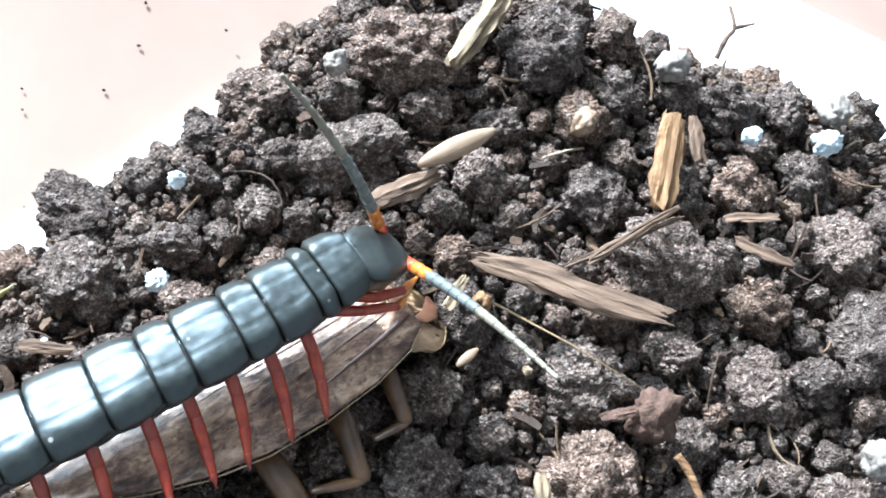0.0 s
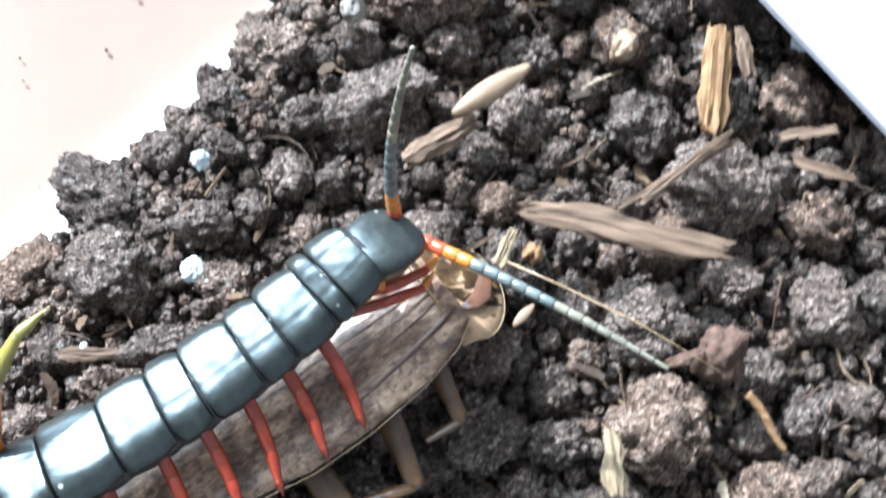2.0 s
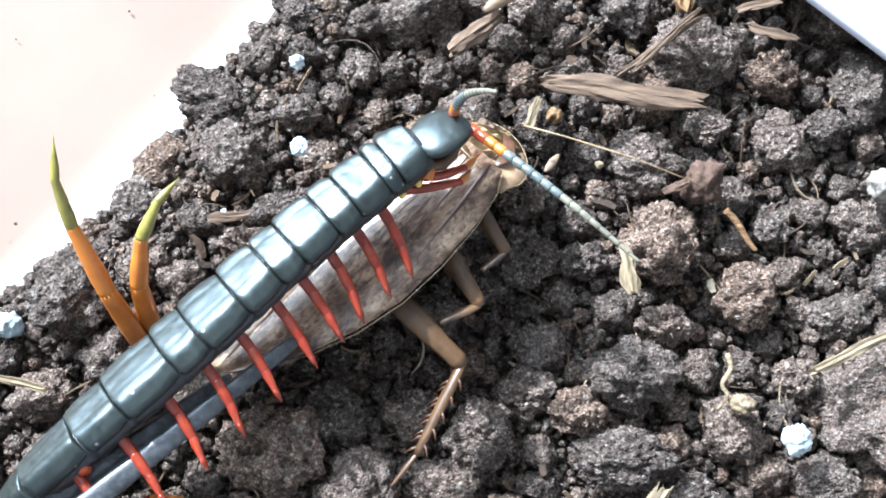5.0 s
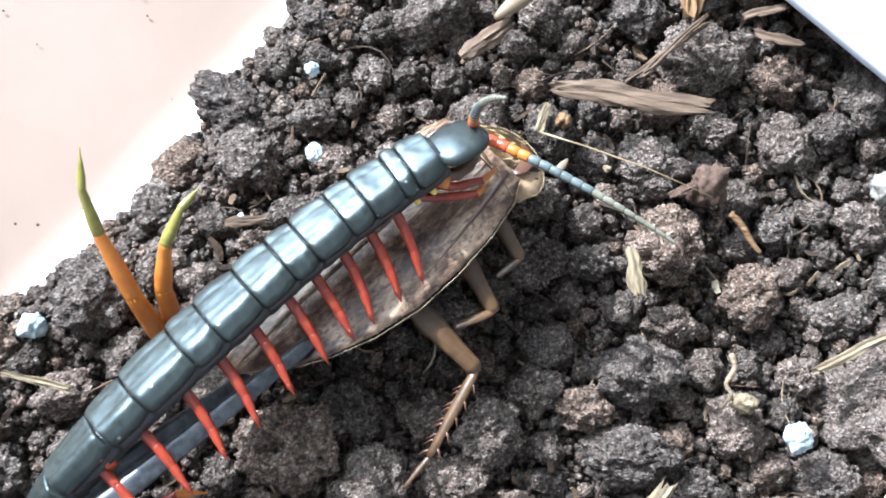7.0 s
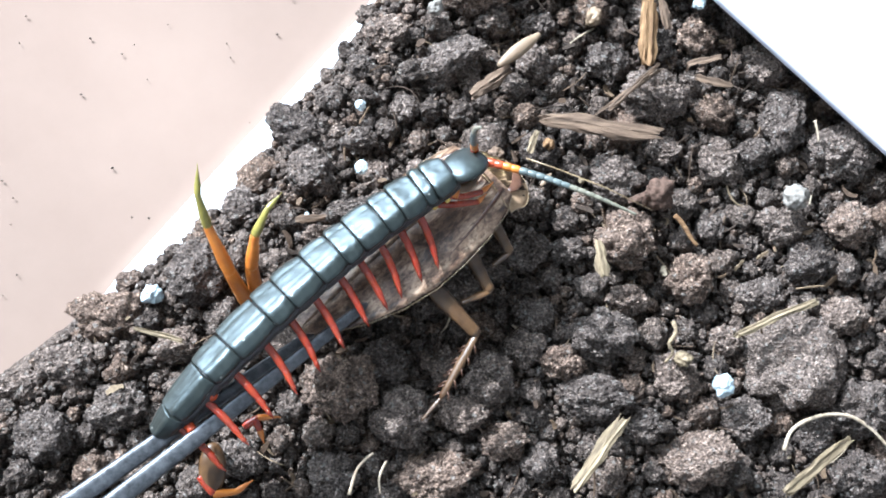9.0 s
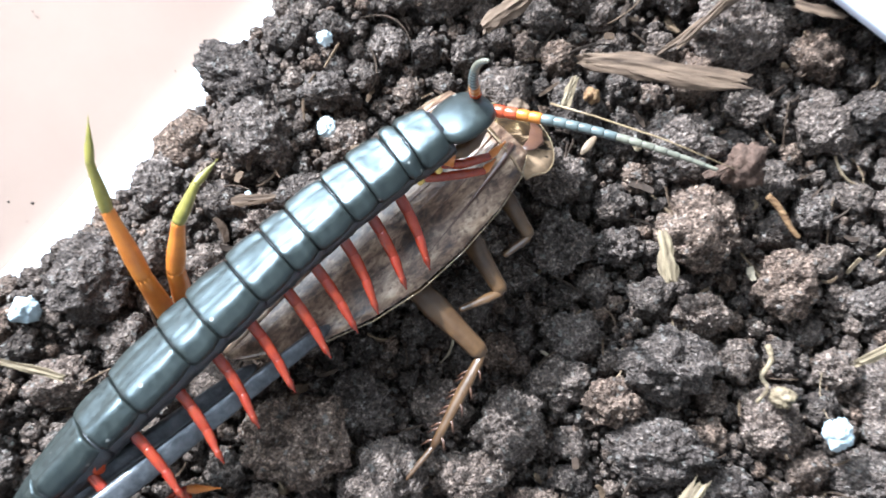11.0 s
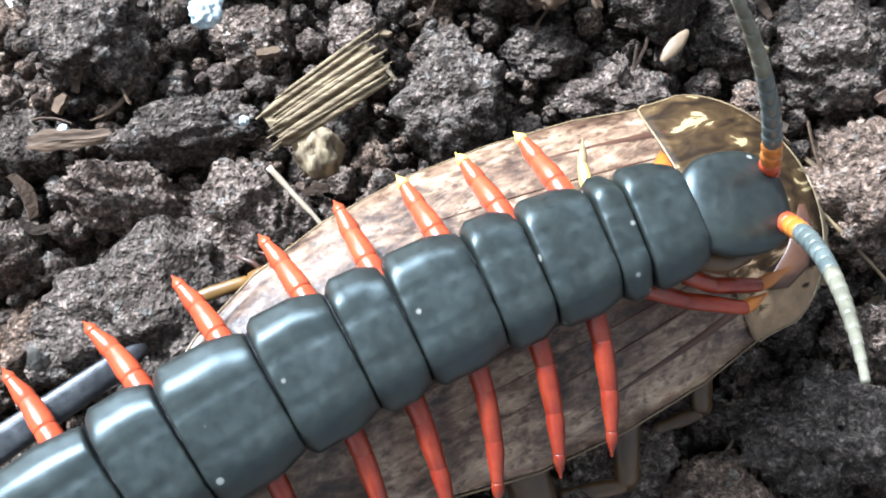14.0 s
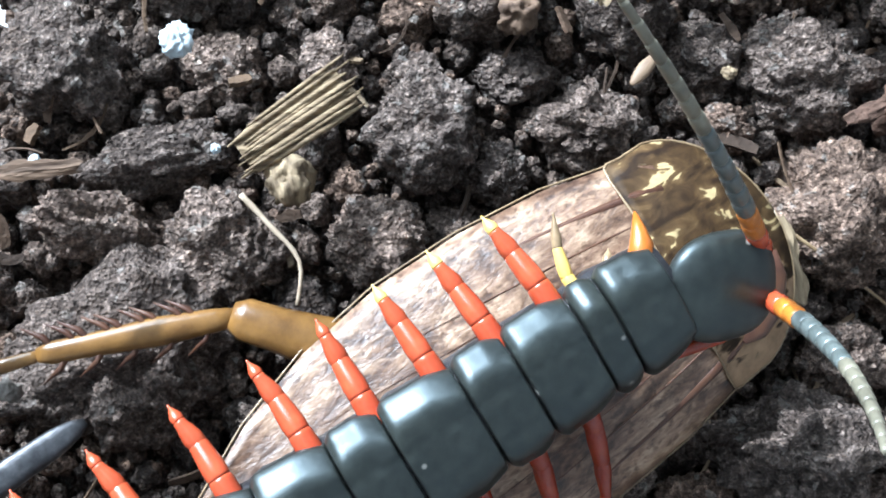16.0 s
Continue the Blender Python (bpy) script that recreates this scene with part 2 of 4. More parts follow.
# ---- mesh helpers ----
def mesh_object(name, verts, faces, mat, smooth=True):
    me = bpy.data.meshes.new(name)
    me.from_pydata([tuple(v) for v in verts], [], [tuple(f) for f in faces])
    me.materials.append(mat)
    if smooth:
        me.polygons.foreach_set("use_smooth", [True] * len(me.polygons))
    me.update()
    return new(name, me)


def part(name, bm, mat, parent, label=""):
    """Link a bmesh as one mesh object under a thing or a part."""
    me = bpy.data.meshes.new(name)
    bm.to_mesh(me)
    bm.free()
    me.materials.append(mat)
    me.polygons.foreach_set("use_smooth", [True] * len(me.polygons))
    ob = new(name, me)
    ob.parent = parent
    if label:
        tagged(ob, label)
    return ob


def loft(bm, rings, cap=True):
    """Skin a list of rings of points (all of one length) into a closed tube."""
    rows = [[bm.verts.new(p) for p in ring] for ring in rings]
    n = len(rows[0])
    for a, b in zip(rows, rows[1:]):
        for k in range(n):
            bm.faces.new((a[k], a[(k + 1) % n], b[(k + 1) % n], b[k]))
    if cap:
        bm.faces.new(list(reversed(rows[0])))
        bm.faces.new(rows[-1])


def tube(bm, points, radii, sides=10, flat=1.0):
    """A tapered tube along a line of points."""
    pts = [Vector(p) for p in points]
    rings = []
    up = Vector((0, 0, 1))
    for k, p in enumerate(pts):
        d = (pts[min(k + 1, len(pts) - 1)] - pts[max(k - 1, 0)]).normalized()
        a = d.cross(up)
        a = a.normalized() if a.length > 1e-4 else Vector((1, 0, 0))
        b = a.cross(d)
        r = radii[k]
        rings.append([p + a * r * math.cos(2 * math.pi * j / sides) + b * r * flat * math.sin(2 * math.pi * j / sides) for j in range(sides)])
    loft(bm, rings)


def lump(seed, subdiv, rough=0.28, stretch=(1, 1, 1), grain=0.05):
    """Points and faces of an uneven clod of about unit radius."""
    bm = bmesh.new()
    bmesh.ops.create_icosphere(bm, subdivisions=subdiv, radius=1.0)
    off = Vector((seed * 7.13, seed * 3.71, seed * 1.93))
    for v in bm.verts:
        p = v.co.copy()
        k = 1 + rough * noise.noise(p * 1.1 + off) + rough * 0.75 * noise.noise(p * 2.3 + off)
        f, amp = 4.7, grain * 2.2
        for _ in range(subdiv - 1):
            k += amp * noise.noise(p * f + off)
            f, amp = f * 2.1, amp * 0.66
        v.co = Vector((p.x * stretch[0], p.y * stretch[1], p.z * stretch[2])) * k
    verts, faces = np.array([v.co[:] for v in bm.verts]), [[q.index for q in f.verts] for f in bm.faces]
    bm.free()
    return verts, np.array(faces)


# ---- the heap of soil ----
RIM = [(-90, -48), (-61.8, -21.5), (-47.6, -10.4), (-40.5, -4.4), (-34.4, 1.6), (-31.2, 6.6), (-28.2, 11.9), (-23.6, 16.2), (-20.2, 21.8), (-16.8, 28.4), (-11, 35.5), (0, 39), (13, 35), (28.5, 34), (46, 26), (70, 10), (90, -10), (90, -75), (-90, -75)]


def inward(x, y):
    """Distance in millimetres from the rim of the heap, positive inside."""
    best, inside = 1e9, False
    for (ax, ay), (bx, by) in zip(RIM, RIM[1:] + RIM[:1]):
        dx, dy = bx - ax, by - ay
        u = max(0.0, min(1.0, ((x - ax) * dx + (y - ay) * dy) / (dx * dx + dy * dy)))
        best = min(best, math.hypot(x - ax - u * dx, y - ay - u * dy))
        if (ay > y) != (by > y) and x < (bx - ax) * (y - ay) / (by - ay) + ax:
            inside = not inside
    return best if inside else -best


def ground_height(x, y):
    """Height of the soil under the crumbs, in millimetres."""
    e = inward(x, y)
    fall = -11.0 * max(0.0, min(1.0, 1 - (e + 1.5) / 6.0)) ** 1.8 - (3 if e < -1.2 else 0)
    return fall - 4.0 + 1.5 * noise.noise(Vector((x * 0.06, y * 0.06, 3))) + 0.7 * noise.noise(Vector((x * 0.19, y * 0.19, 9)))


def build_soil():
    step, nx, ny = 0.9, 200, 136
    xs, ys = [-90 + step * i for i in range(nx + 1)], [-75 + step * j for j in range(ny + 1)]
    verts = []
    for y in ys:
        for x in xs:
            z = ground_height(x, y) + 0.35 * noise.noise(Vector((x * 1.1, y * 1.1, 5)))
            verts.append((x * MM, y * MM, max(z, -13.7) * MM))
    faces = []
    for j in range(ny):
        for i in range(nx):
            if inward(xs[i] + 0.4, ys[j] + 0.4) > -3.2:
                k = j * (nx + 1) + i
                faces.append((k, k + 1, k + nx + 2, k + nx + 1))
    ob = mesh_object("soil_bed", verts, faces, M_SOIL)
    tagged(ob, "dark brown potting soil spread in a thick heap", "soil", kind="structure")


def build_crumbs():
    """Loose crumbs of soil of many sizes, too many to count: large ones apart from each other, small ones in the gaps."""
    rng = np.random.default_rng(5)
    protos = {2: [lump(40 + k, 2, 0.34, (1, 0.85, 0.75), 0.09) for k in range(12)],
              3: [lump(70 + k, 3, 0.34, (1, 0.85, 0.8), 0.075) for k in range(14)],
              4: [lump(90 + k, 4, 0.34, (1, 0.88, 0.85), 0.075) for k in range(16)]}
    cells = {}

    def free(x, y, r, near):
        for i in range(int(x // 4) - 2, int(x // 4) + 3):
            for j in range(int(y // 4) - 2, int(y // 4) + 3):
                for ox, oy, o in cells.get((i, j), ()):
                    if (x - ox) ** 2 + (y - oy) ** 2 < (near * (r + o)) ** 2:
                        return False
        return True

    for x, y, r in CLOD_SPOTS:
        cells.setdefault((int(x // 4), int(y // 4)), []).append((x, y, r))
    vs, fs, base = [], [], 0
    for tries, lo, hi, near, level, lift in ((5200, 1.5, 3.0, 0.92, 4, 1.1), (12000, 0.8, 1.4, 0.84, 3, 1.1), (26000, 0.4, 0.75, 0.78, 2, 0.9), (9000, 0.25, 0.6, 0.0, 2, 1.3)):
        for _ in range(tries):
            x, y = rng.uniform(-66, 50), rng.uniform(-42, 38)
            r = lo + (hi - lo) * rng.random() ** 1.5
            if inward(x, y) < -0.4 or not free(x, y, r, near):
                continue
            if near:
                cells.setdefault((int(x // 4), int(y // 4)), []).append((x, y, r * (1 if level > 2 else 0.9)))
            src = protos[level][rng.integers(len(protos[level]))]
            m = np.array(Euler(rng.uniform(0, 6.28, 3)).to_matrix())
            z = ground_height(x, y) + lift + r * rng.uniform(-0.1, 0.35)
            vs.append(((src[0] @ m.T) * r + (x, y, max(z, -11.9 + 0.4 * r))) * MM)
            fs.append(src[1] + base)
            base += len(src[0])
    for _ in range(60):
        x, y = rng.uniform(-75, -20), rng.uniform(-25, 35)
        if inward(x, y) > -2:
            continue
        src, r = protos[2][rng.integers(12)], rng.uniform(0.06, 0.18)
        vs.append((src[0] * r + (x, y, -12.0 - (0.9 if inward(x, y) < -8 else 0))) * MM)
        fs.append(src[1] + base)
        base += len(src[0])
    ob = mesh_object("soil_crumbs", np.concatenate(vs), np.concatenate(fs), M_SOIL)
    tagged(ob, "loose dark brown soil crumbs lying on the heap", "soil", kind="stuff")


CLOD_SPOTS = []
CLOD_MESHES = {}


def clod(x, y, r, z=None, flat=0.8, long=1.15, turn=0.0):
    """A clod of soil that can be told from the rest, lying on the heap (millimetres)."""
    k = len(CLOD_SPOTS) % 14
    if k not in CLOD_MESHES:
        verts, faces = lump(k + 3, 5, 0.33, (1, 0.87, 0.88), 0.072)
        me = bpy.data.meshes.new("soil_clod")
        me.from_pydata((verts * MM).tolist(), [], faces.tolist())
        me.materials.append(M_CLOD)
        me.polygons.foreach_set("use_smooth", [True] * len(me.polygons))
        CLOD_MESHES[k] = me
    CLOD_SPOTS.append((x, y, r))
    h = ground_height(x, y) + 1.6 + r * 0.12 if z is None else z
    ob = new("soil_clod", CLOD_MESHES[k])
    ob.matrix_world = pose(x * MM, y * MM, h * MM, 0, 0, turn) @ Matrix.Diagonal((r * long, r, r * flat, 1)) @ pose(0, 0, 0, 57 * k, 83 * k, 0)
    tagged(ob, "rough dark brown clod of dry soil lying on the heap", "soil clod", "clods of soil on the heap")
    return ob


# ---- sheet, table ----
def slab(name, corners, top, thick, mat, label, category, kind=""):
    """A flat sheet with the given outline (millimetres)."""
    bm = bmesh.new()
    a = [bm.verts.new((x * MM, y * MM, top * MM)) for x, y in corners]
    f = bm.faces.new(a)
    ext = bmesh.ops.extrude_face_region(bm, geom=[f])
    bmesh.ops.translate(bm, verts=[g for g in ext["geom"] if isinstance(g, bmesh.types.BMVert)], vec=(0, 0, -thick * MM))
    bmesh.ops.recalc_face_normals(bm, faces=bm.faces)
    ob = part(name, bm, mat, None)
    ob.data.polygons.foreach_set("use_smooth", [False] * len(ob.data.polygons))
    return tagged(ob, label, category, kind=kind)


slab("floor", [(-3200, -3200), (3200, -3200), (3200, 3200), (-3200, 3200)], -13.2, 60, M_TABLE, "pale peach stone floor in strong light", "floor", "structure")


def room_slab(name, low, high, label, category):
    """A block of the room between two corners (metres, x towards the opening)."""
    bm = bmesh.new()
    bmesh.ops.create_cube(bm, size=1.0)
    for v in bm.verts:
        v.co = ROOM @ Vector([l + (h - l) * (c + 0.5) for l, h, c in zip(low, high, v.co)])
    ob = part(name, bm, M_PLASTER, None)
    ob.data.polygons.foreach_set("use_smooth", [False] * len(ob.data.polygons))
    return tagged(ob, label, category, kind="structure")


_base, _top, _back, _half = -0.0132, 2.45, -1.8, 1.7
room_slab("wall_south", (_back - 0.12, -_half, _base), (_back, _half, _top), "plain plastered room wall", "wall")
room_slab("wall_east", (_back - 0.12, -_half - 0.12, _base), (OPEN_X + 0.12, -_half, _top), "plain plastered room wall", "wall")
room_slab("wall_west", (_back - 0.12, _half, _base), (OPEN_X + 0.12, _half + 0.12, _top), "plain plastered room wall", "wall")
_jamb = bmesh.new()
for _low, _high in (((OPEN_X, -_half, _base), (OPEN_X + 0.12, -OPEN_HALF, _top)), ((OPEN_X, OPEN_HALF, _base), (OPEN_X + 0.12, _half, _top)),
                    ((OPEN_X, -OPEN_HALF, OPEN_TOP), (OPEN_X + 0.12, OPEN_HALF, _top)), ((OPEN_X, -OPEN_HALF, _base), (OPEN_X + 0.12, OPEN_HALF, OPEN_LOW))):
    for v in bmesh.ops.create_cube(_jamb, size=1.0)["verts"]:
        v.co = ROOM @ Vector([l + (h - l) * (c + 0.5) for l, h, c in zip(_low, _high, v.co)])
_wall = part("wall_north", _jamb, M_PLASTER, None)
_wall.data.polygons.foreach_set("use_smooth", [False] * len(_wall.data.polygons))
tagged(_wall, "plain plastered wall round a large bright opening", "wall", kind="structure")
room_slab("ceiling", (_back - 0.12, -_half - 0.12, _top), (OPEN_X + 0.12, _half + 0.12, _top + 0.1), "plain plastered ceiling", "ceiling")
slab("paper_sheet", [(-94, -62), (-66, -33), (-50, -9.8), (-34.5, 8.2), (-21, 23.5), (-12, 37), (6, 52), (60, 40), (100, 10), (100, -90), (-94, -90)], -12.3, 0.6, M_PAPER,
     "bright white sheet of paper under the soil heap", "paper")

build_soil()

# ---- clods that stand out ----
clod(-28.7, 8.0, 2.87, long=1.25, turn=-20)
clod(-27.6, 2.4, 2.71, long=1.18, turn=17)
clod(-18.4, 19.9, 2.58, long=1.00, turn=14)
clod(-21.4, 15.4, 1.82, long=1.20, turn=11)
clod(-11.6, 16.0, 2.65, long=2.08, turn=8)
clod(-5.3, 21.7, 2.25, long=1.17, turn=5)
clod(0.0, 21.3, 1.67, long=1.36, turn=2)
clod(8.6, 17.2, 2.91, long=1.11, turn=89)
clod(-0.4, 16.4, 2.25, long=1.33, turn=86)
clod(15.2, 12.9, 3.86, long=1.24, turn=-7)
clod(20.9, 21.0, 2.38, long=1.27, turn=-10)
clod(26.3, 23.4, 2.42, long=1.00, turn=-13)
clod(29.6, 17.8, 2.82, long=1.29, turn=-16)
clod(32.1, 10.3, 3.38, long=1.19, turn=71)
clod(40.2, 7.0, 4.10, long=1.10, turn=18)
clod(23.6, 5.0, 2.97, long=1.11, turn=15)
clod(16.2, 6.4, 2.15, long=1.00, turn=12)
clod(9.5, 2.5, 3.16, long=1.31, turn=9)
clod(27.8, 6.2, 2.21, long=1.00, turn=6)
clod(10.9, -5.1, 4.13, long=1.09, turn=3)
clod(3.7, -6.2, 1.92, long=1.23, turn=0)
clod(19.2, -9.4, 3.21, long=1.24, turn=-3)
clod(7.5, -16.4, 3.34, long=1.51, turn=-6)
clod(11.5, -12.3, 2.25, long=1.50, turn=-9)
clod(21.9, -3.1, 1.93, long=1.12, turn=78)
clod(31.8, -2.9, 2.78, long=1.29, turn=-15)
clod(32.8, -19.8, 5.95, long=1.33, turn=-18)
clod(35.1, -7.5, 3.04, long=1.11, turn=19)
clod(28.5, -11.4, 2.35, long=1.33, turn=16)
clod(16.8, -21.8, 3.03, long=1.12, turn=13)
clod(25.9, -26.7, 3.11, long=1.00, turn=10)
clod(6.3, -23.8, 2.96, long=1.88, turn=7)
clod(19.5, -31.7, 3.83, long=1.30, turn=4)
clod(-16.9, -26.2, 3.92, long=1.09, turn=1)
clod(-24.2, -22.3, 4.24, long=1.08, turn=-2)
clod(-6.2, -21.4, 3.25, long=1.22, turn=-5)
clod(-2.0, -17.8, 2.55, long=1.14, turn=-8)
clod(2.9, -19.8, 2.57, long=1.14, turn=-11)
clod(-40.6, -9.5, 3.37, long=1.25, turn=76)
clod(-50.0, -14.7, 3.16, long=1.33, turn=-17)
clod(-56.6, -27.6, 3.18, long=1.11, turn=-20)
clod(-48.9, -24.7, 2.81, long=1.12, turn=17)
clod(-54.1, -19.7, 2.82, long=1.12, turn=14)
clod(-35.3, -1.7, 2.12, long=1.33, turn=11)
clod(-12.9, -32.8, 3.23, long=1.33, turn=8)
clod(-24.7, -32.5, 3.19, long=1.11, turn=5)
clod(-4.8, -29.0, 2.54, long=1.14, turn=2)
clod(-0.0, -31.7, 2.57, long=1.14, turn=-1)
clod(40.7, -25.5, 4.06, long=1.10, turn=-4)
clod(35.6, -28.9, 2.80, long=1.14, turn=-7)
clod(40.8, -33.8, 3.26, long=1.25, turn=-10)
clod(-35.0, -30.5, 2.82, long=1.00, turn=-13)
clod(-1.6, -6.0, 3.07, long=1.07, turn=-16)
clod(-0.6, -14.4, 2.55, long=1.00, turn=-19)
clod(-16.4, 10.5, 1.60, long=1.27, turn=18)
clod(-42.6, -17.8, 2.10, long=1.17, turn=15)
clod(-59.4, -22.1, 2.12, long=1.33, turn=12)
clod(-18.9, -19.7, 2.84, long=1.00, turn=9)
clod(-9.6, -25.7, 2.52, long=1.14, turn=6)
clod(12.7, -27.2, 2.26, long=1.50, turn=3)
clod(39.1, -14.2, 2.83, long=1.14, turn=0)
clod(41.1, -2.7, 3.27, long=1.12, turn=-3)
clod(23.9, -17.0, 2.16, long=1.00, turn=-6)
clod(-10.1, -0.7, 3.07, long=1.10, turn=-9)
clod(-2.2, -0.2, 2.41, long=1.31, turn=-12)
clod(-25.4, -5.6, 2.00, long=1.57, turn=-15)
clod(-19.9, -6.4, 2.98, long=1.14, turn=-18)
clod(-24.1, -11.2, 4.52, long=1.19, turn=19)
clod(-12.6, -6.1, 2.00, long=1.43, turn=16)
clod(-23.2, -2.3, 1.72, long=2.00, turn=13)
clod(-19.9, 2.6, 1.90, long=1.00, turn=10)
clod(-15.0, 2.7, 1.32, long=1.33, turn=7)
clod(-5.6, 2.4, 1.80, long=1.00, turn=4)
clod(5.3, -0.3, 1.41, long=1.11, turn=1)
clod(-10.7, 2.3, 1.18, long=1.12, turn=-2)
clod(-6.5, -2.9, 1.76, long=1.17, turn=-5)
clod(-8.3, 25.8, 3.56, long=1.53, turn=-8)
clod(3.0, 28.4, 3.67, long=1.20, turn=-11)
clod(19.1, 28.3, 2.56, long=1.40, turn=-14)
clod(24.2, 29.4, 1.99, long=1.45, turn=73)
clod(9.6, 26.6, 1.97, long=1.25, turn=-20)
clod(3.6, 32.7, 2.00, long=1.50, turn=17)
clod(-3.0, 29.8, 1.95, long=1.00, turn=14)
clod(-22.0, 6.3, 1.74, long=1.25, turn=11)
build_crumbs()


def build_litter():
    """Thin shreds of bark, straw and root strewn between the crumbs."""
    rng = np.random.default_rng(12)
    verts, faces = [], []
    for k in range(480):
        x, y = rng.uniform(-52, 46), rng.uniform(-38, 35)
        if inward(x, y) < 1.5:
            continue
        thin = rng.random() < 0.68
        length, w = (rng.uniform(1.5, 5.0), rng.uniform(0.05, 0.10)) if thin else (rng.uniform(0.8, 2.4), rng.uniform(0.14, 0.38))
        turn, tilt, bow = rng.uniform(0, 6.28), rng.normal(0, 0.35), rng.normal(0, 0.25) * length
        m = np.array(Euler((rng.normal(0, 0.5), tilt, turn)).to_matrix())
        z = ground_height(x, y) + rng.uniform(1.6, 3.0)
        base, n = len(verts), 6
        for i in range(n):
            u = i / (n - 1)
            ww = w * (0.45 + 0.55 * math.sin(math.pi * (0.15 + 0.7 * u))) * rng.uniform(0.75, 1.15)
            h = w if thin else w * 0.35
            for sy, sz in ((-1, -1), (1, -1), (1, 1), (-1, 1)):
                q = np.array(((u - 0.5) * length, sy * ww + bow * (u - 0.5) ** 2 * 2, sz * h + 0.15 * bow * math.sin(3 * u)))
                verts.append((q @ m.T + (x, y, z)) * MM)
        for i in range(n - 1):
            a = base + 4 * i
            faces += [(a + j, a + (j + 1) % 4, a + 4 + (j + 1) % 4, a + 4 + j) for j in range(4)]
        faces += [(base + 3, base + 2, base + 1, base), tuple(base + 4 * (n - 1) + j for j in range(4))]
    ob = mesh_object("plant_litter", verts, faces, M_LITTER, False)
    tagged(ob, "brown shreds of bark, straw and root on the soil", "plant litter", kind="stuff")


build_litter()


def splinter(a, b, width, mat, label, category, flat):
    """An uneven splinter, flake or husk from a to b (millimetres)."""
    a, b = Vector(a), Vector(b)
    d = b - a
    rng = random.Random(int(abs(a.x * 71 + a.y * 37) * 10))
    n, sides, rings = 17, 18, []
    round_end = mat is M_SEED
    ridge = [rng.uniform(0.55, 1.12) for _ in range(sides)]
    ends = [(rng.uniform(0, 0.16), rng.uniform(0, 0.16)) for _ in range(sides)]
    seed = rng.uniform(0, 50)
    for k in range(n):
        u = k / (n - 1)
        taper = math.sin(math.pi * (0.06 + 0.88 * u)) ** (0.75 if round_end else 0.22)
        bulge = 1 if round_end else 1 + 0.30 * noise.noise(Vector((u * 2.6, seed, 0)))
        w = 0.5 * width * taper * bulge
        sway = 0 if round_end else 0.22 * width * min(1.0, d.length / (7 * width)) * noise.noise(Vector((u * 2.0, seed, 7)))
        ring = []
        for j in range(sides):
            t = 2 * math.pi * j / sides
            jag = 1 if round_end else ridge[j] * (1 + 0.40 * noise.noise(Vector((u * 5.0, j * 3.7, seed))))
            lo, hi = (0, 0) if round_end else ends[j]
            along = (lo - 0.06 + (1.12 - lo - hi) * u) * d.length
            ring.append((along * MM, (sway + w * math.cos(t) * jag) * MM, w * flat * math.sin(t) * jag * MM))
        rings.append(ring)
    bm = bmesh.new()
    loft(bm, rings)
    bmesh.ops.recalc_face_normals(bm, faces=bm.faces)
    ob = part(category.replace(" ", "_"), bm, mat, None)
    ob.matrix_world = Matrix.Translation(a * MM) @ d.to_track_quat("X", "Z").to_matrix().to_4x4() @ pose(0, 0, 0, rng.uniform(-25, 25), 0, 0)
    if not round_end:
        ob.data.polygons.foreach_set("use_smooth", [False] * len(ob.data.polygons))
    return tagged(ob, label, category)


def fibre_chip(a, b, width, label):
    """A flat chip of wood broken along its grain into frayed strands (millimetres)."""
    a, b = Vector(a), Vector(b)
    d = b - a
    across = d.cross(Vector((0, 0, 1))).normalized()
    rng = random.Random(8)
    root = tagged(new("wood_chip"), label, "wood chip")
    for k in range(15):
        lane = (k + 0.5) / 15 - 0.5 + rng.uniform(-0.02, 0.02)
        lo, hi = rng.uniform(-0.04, 0.20), 1 - rng.uniform(-0.06, 0.18)
        rise, r = rng.uniform(-0.14, 0.14), rng.uniform(0.10, 0.19)
        splay = rng.uniform(-0.10, 0.10)
        pts = []
        for j in range(7):
            u = lo + (hi - lo) * j / 6
            pts.append((a + d * u + across * (width * lane * (0.85 + 0.25 * u) + splay * u * u) + Vector((0, 0, rise + 0.1 * noise.noise(Vector((u * 3, k, 0)))))) * MM)
        bm = bmesh.new()
        tube(bm, pts, [r * MM * f for f in (0.35, 0.9, 1.0, 1.05, 1.0, 0.85, 0.3)], 6, 1.3)
        part("strand", bm, M_FIBRE, root)
    bm = bmesh.new()
    tube(bm, [(a + d * u - Vector((0, 0, 0.15))) * MM for u in (0.06, 0.2, 0.5, 0.8, 0.92)], [width * 0.5 * f * MM for f in (0.75, 0.88, 0.95, 1.0, 0.9)], 12, 0.2)
    part("core", bm, M_FIBRE, root)
    return root


def pebble(p, r, mat, label, category):
    """A single grain or crumb (millimetres)."""
    r *= 0.85 if mat is M_PERLITE else 1.0
    seed = abs(p[0] * 3.1 + p[1] * 1.7) % 50
    verts, faces = lump(seed, 4, 0.34, (1.0, 0.85, 0.8), 0.085)
    ob = mesh_object(category.replace(" ", "_"), verts * r * MM, faces, mat)
    ob.matrix_world = pose(p[0] * MM, p[1] * MM, p[2] * MM, 40 * seed, 25 * seed, 70 * seed)
    return tagged(ob, label, category)


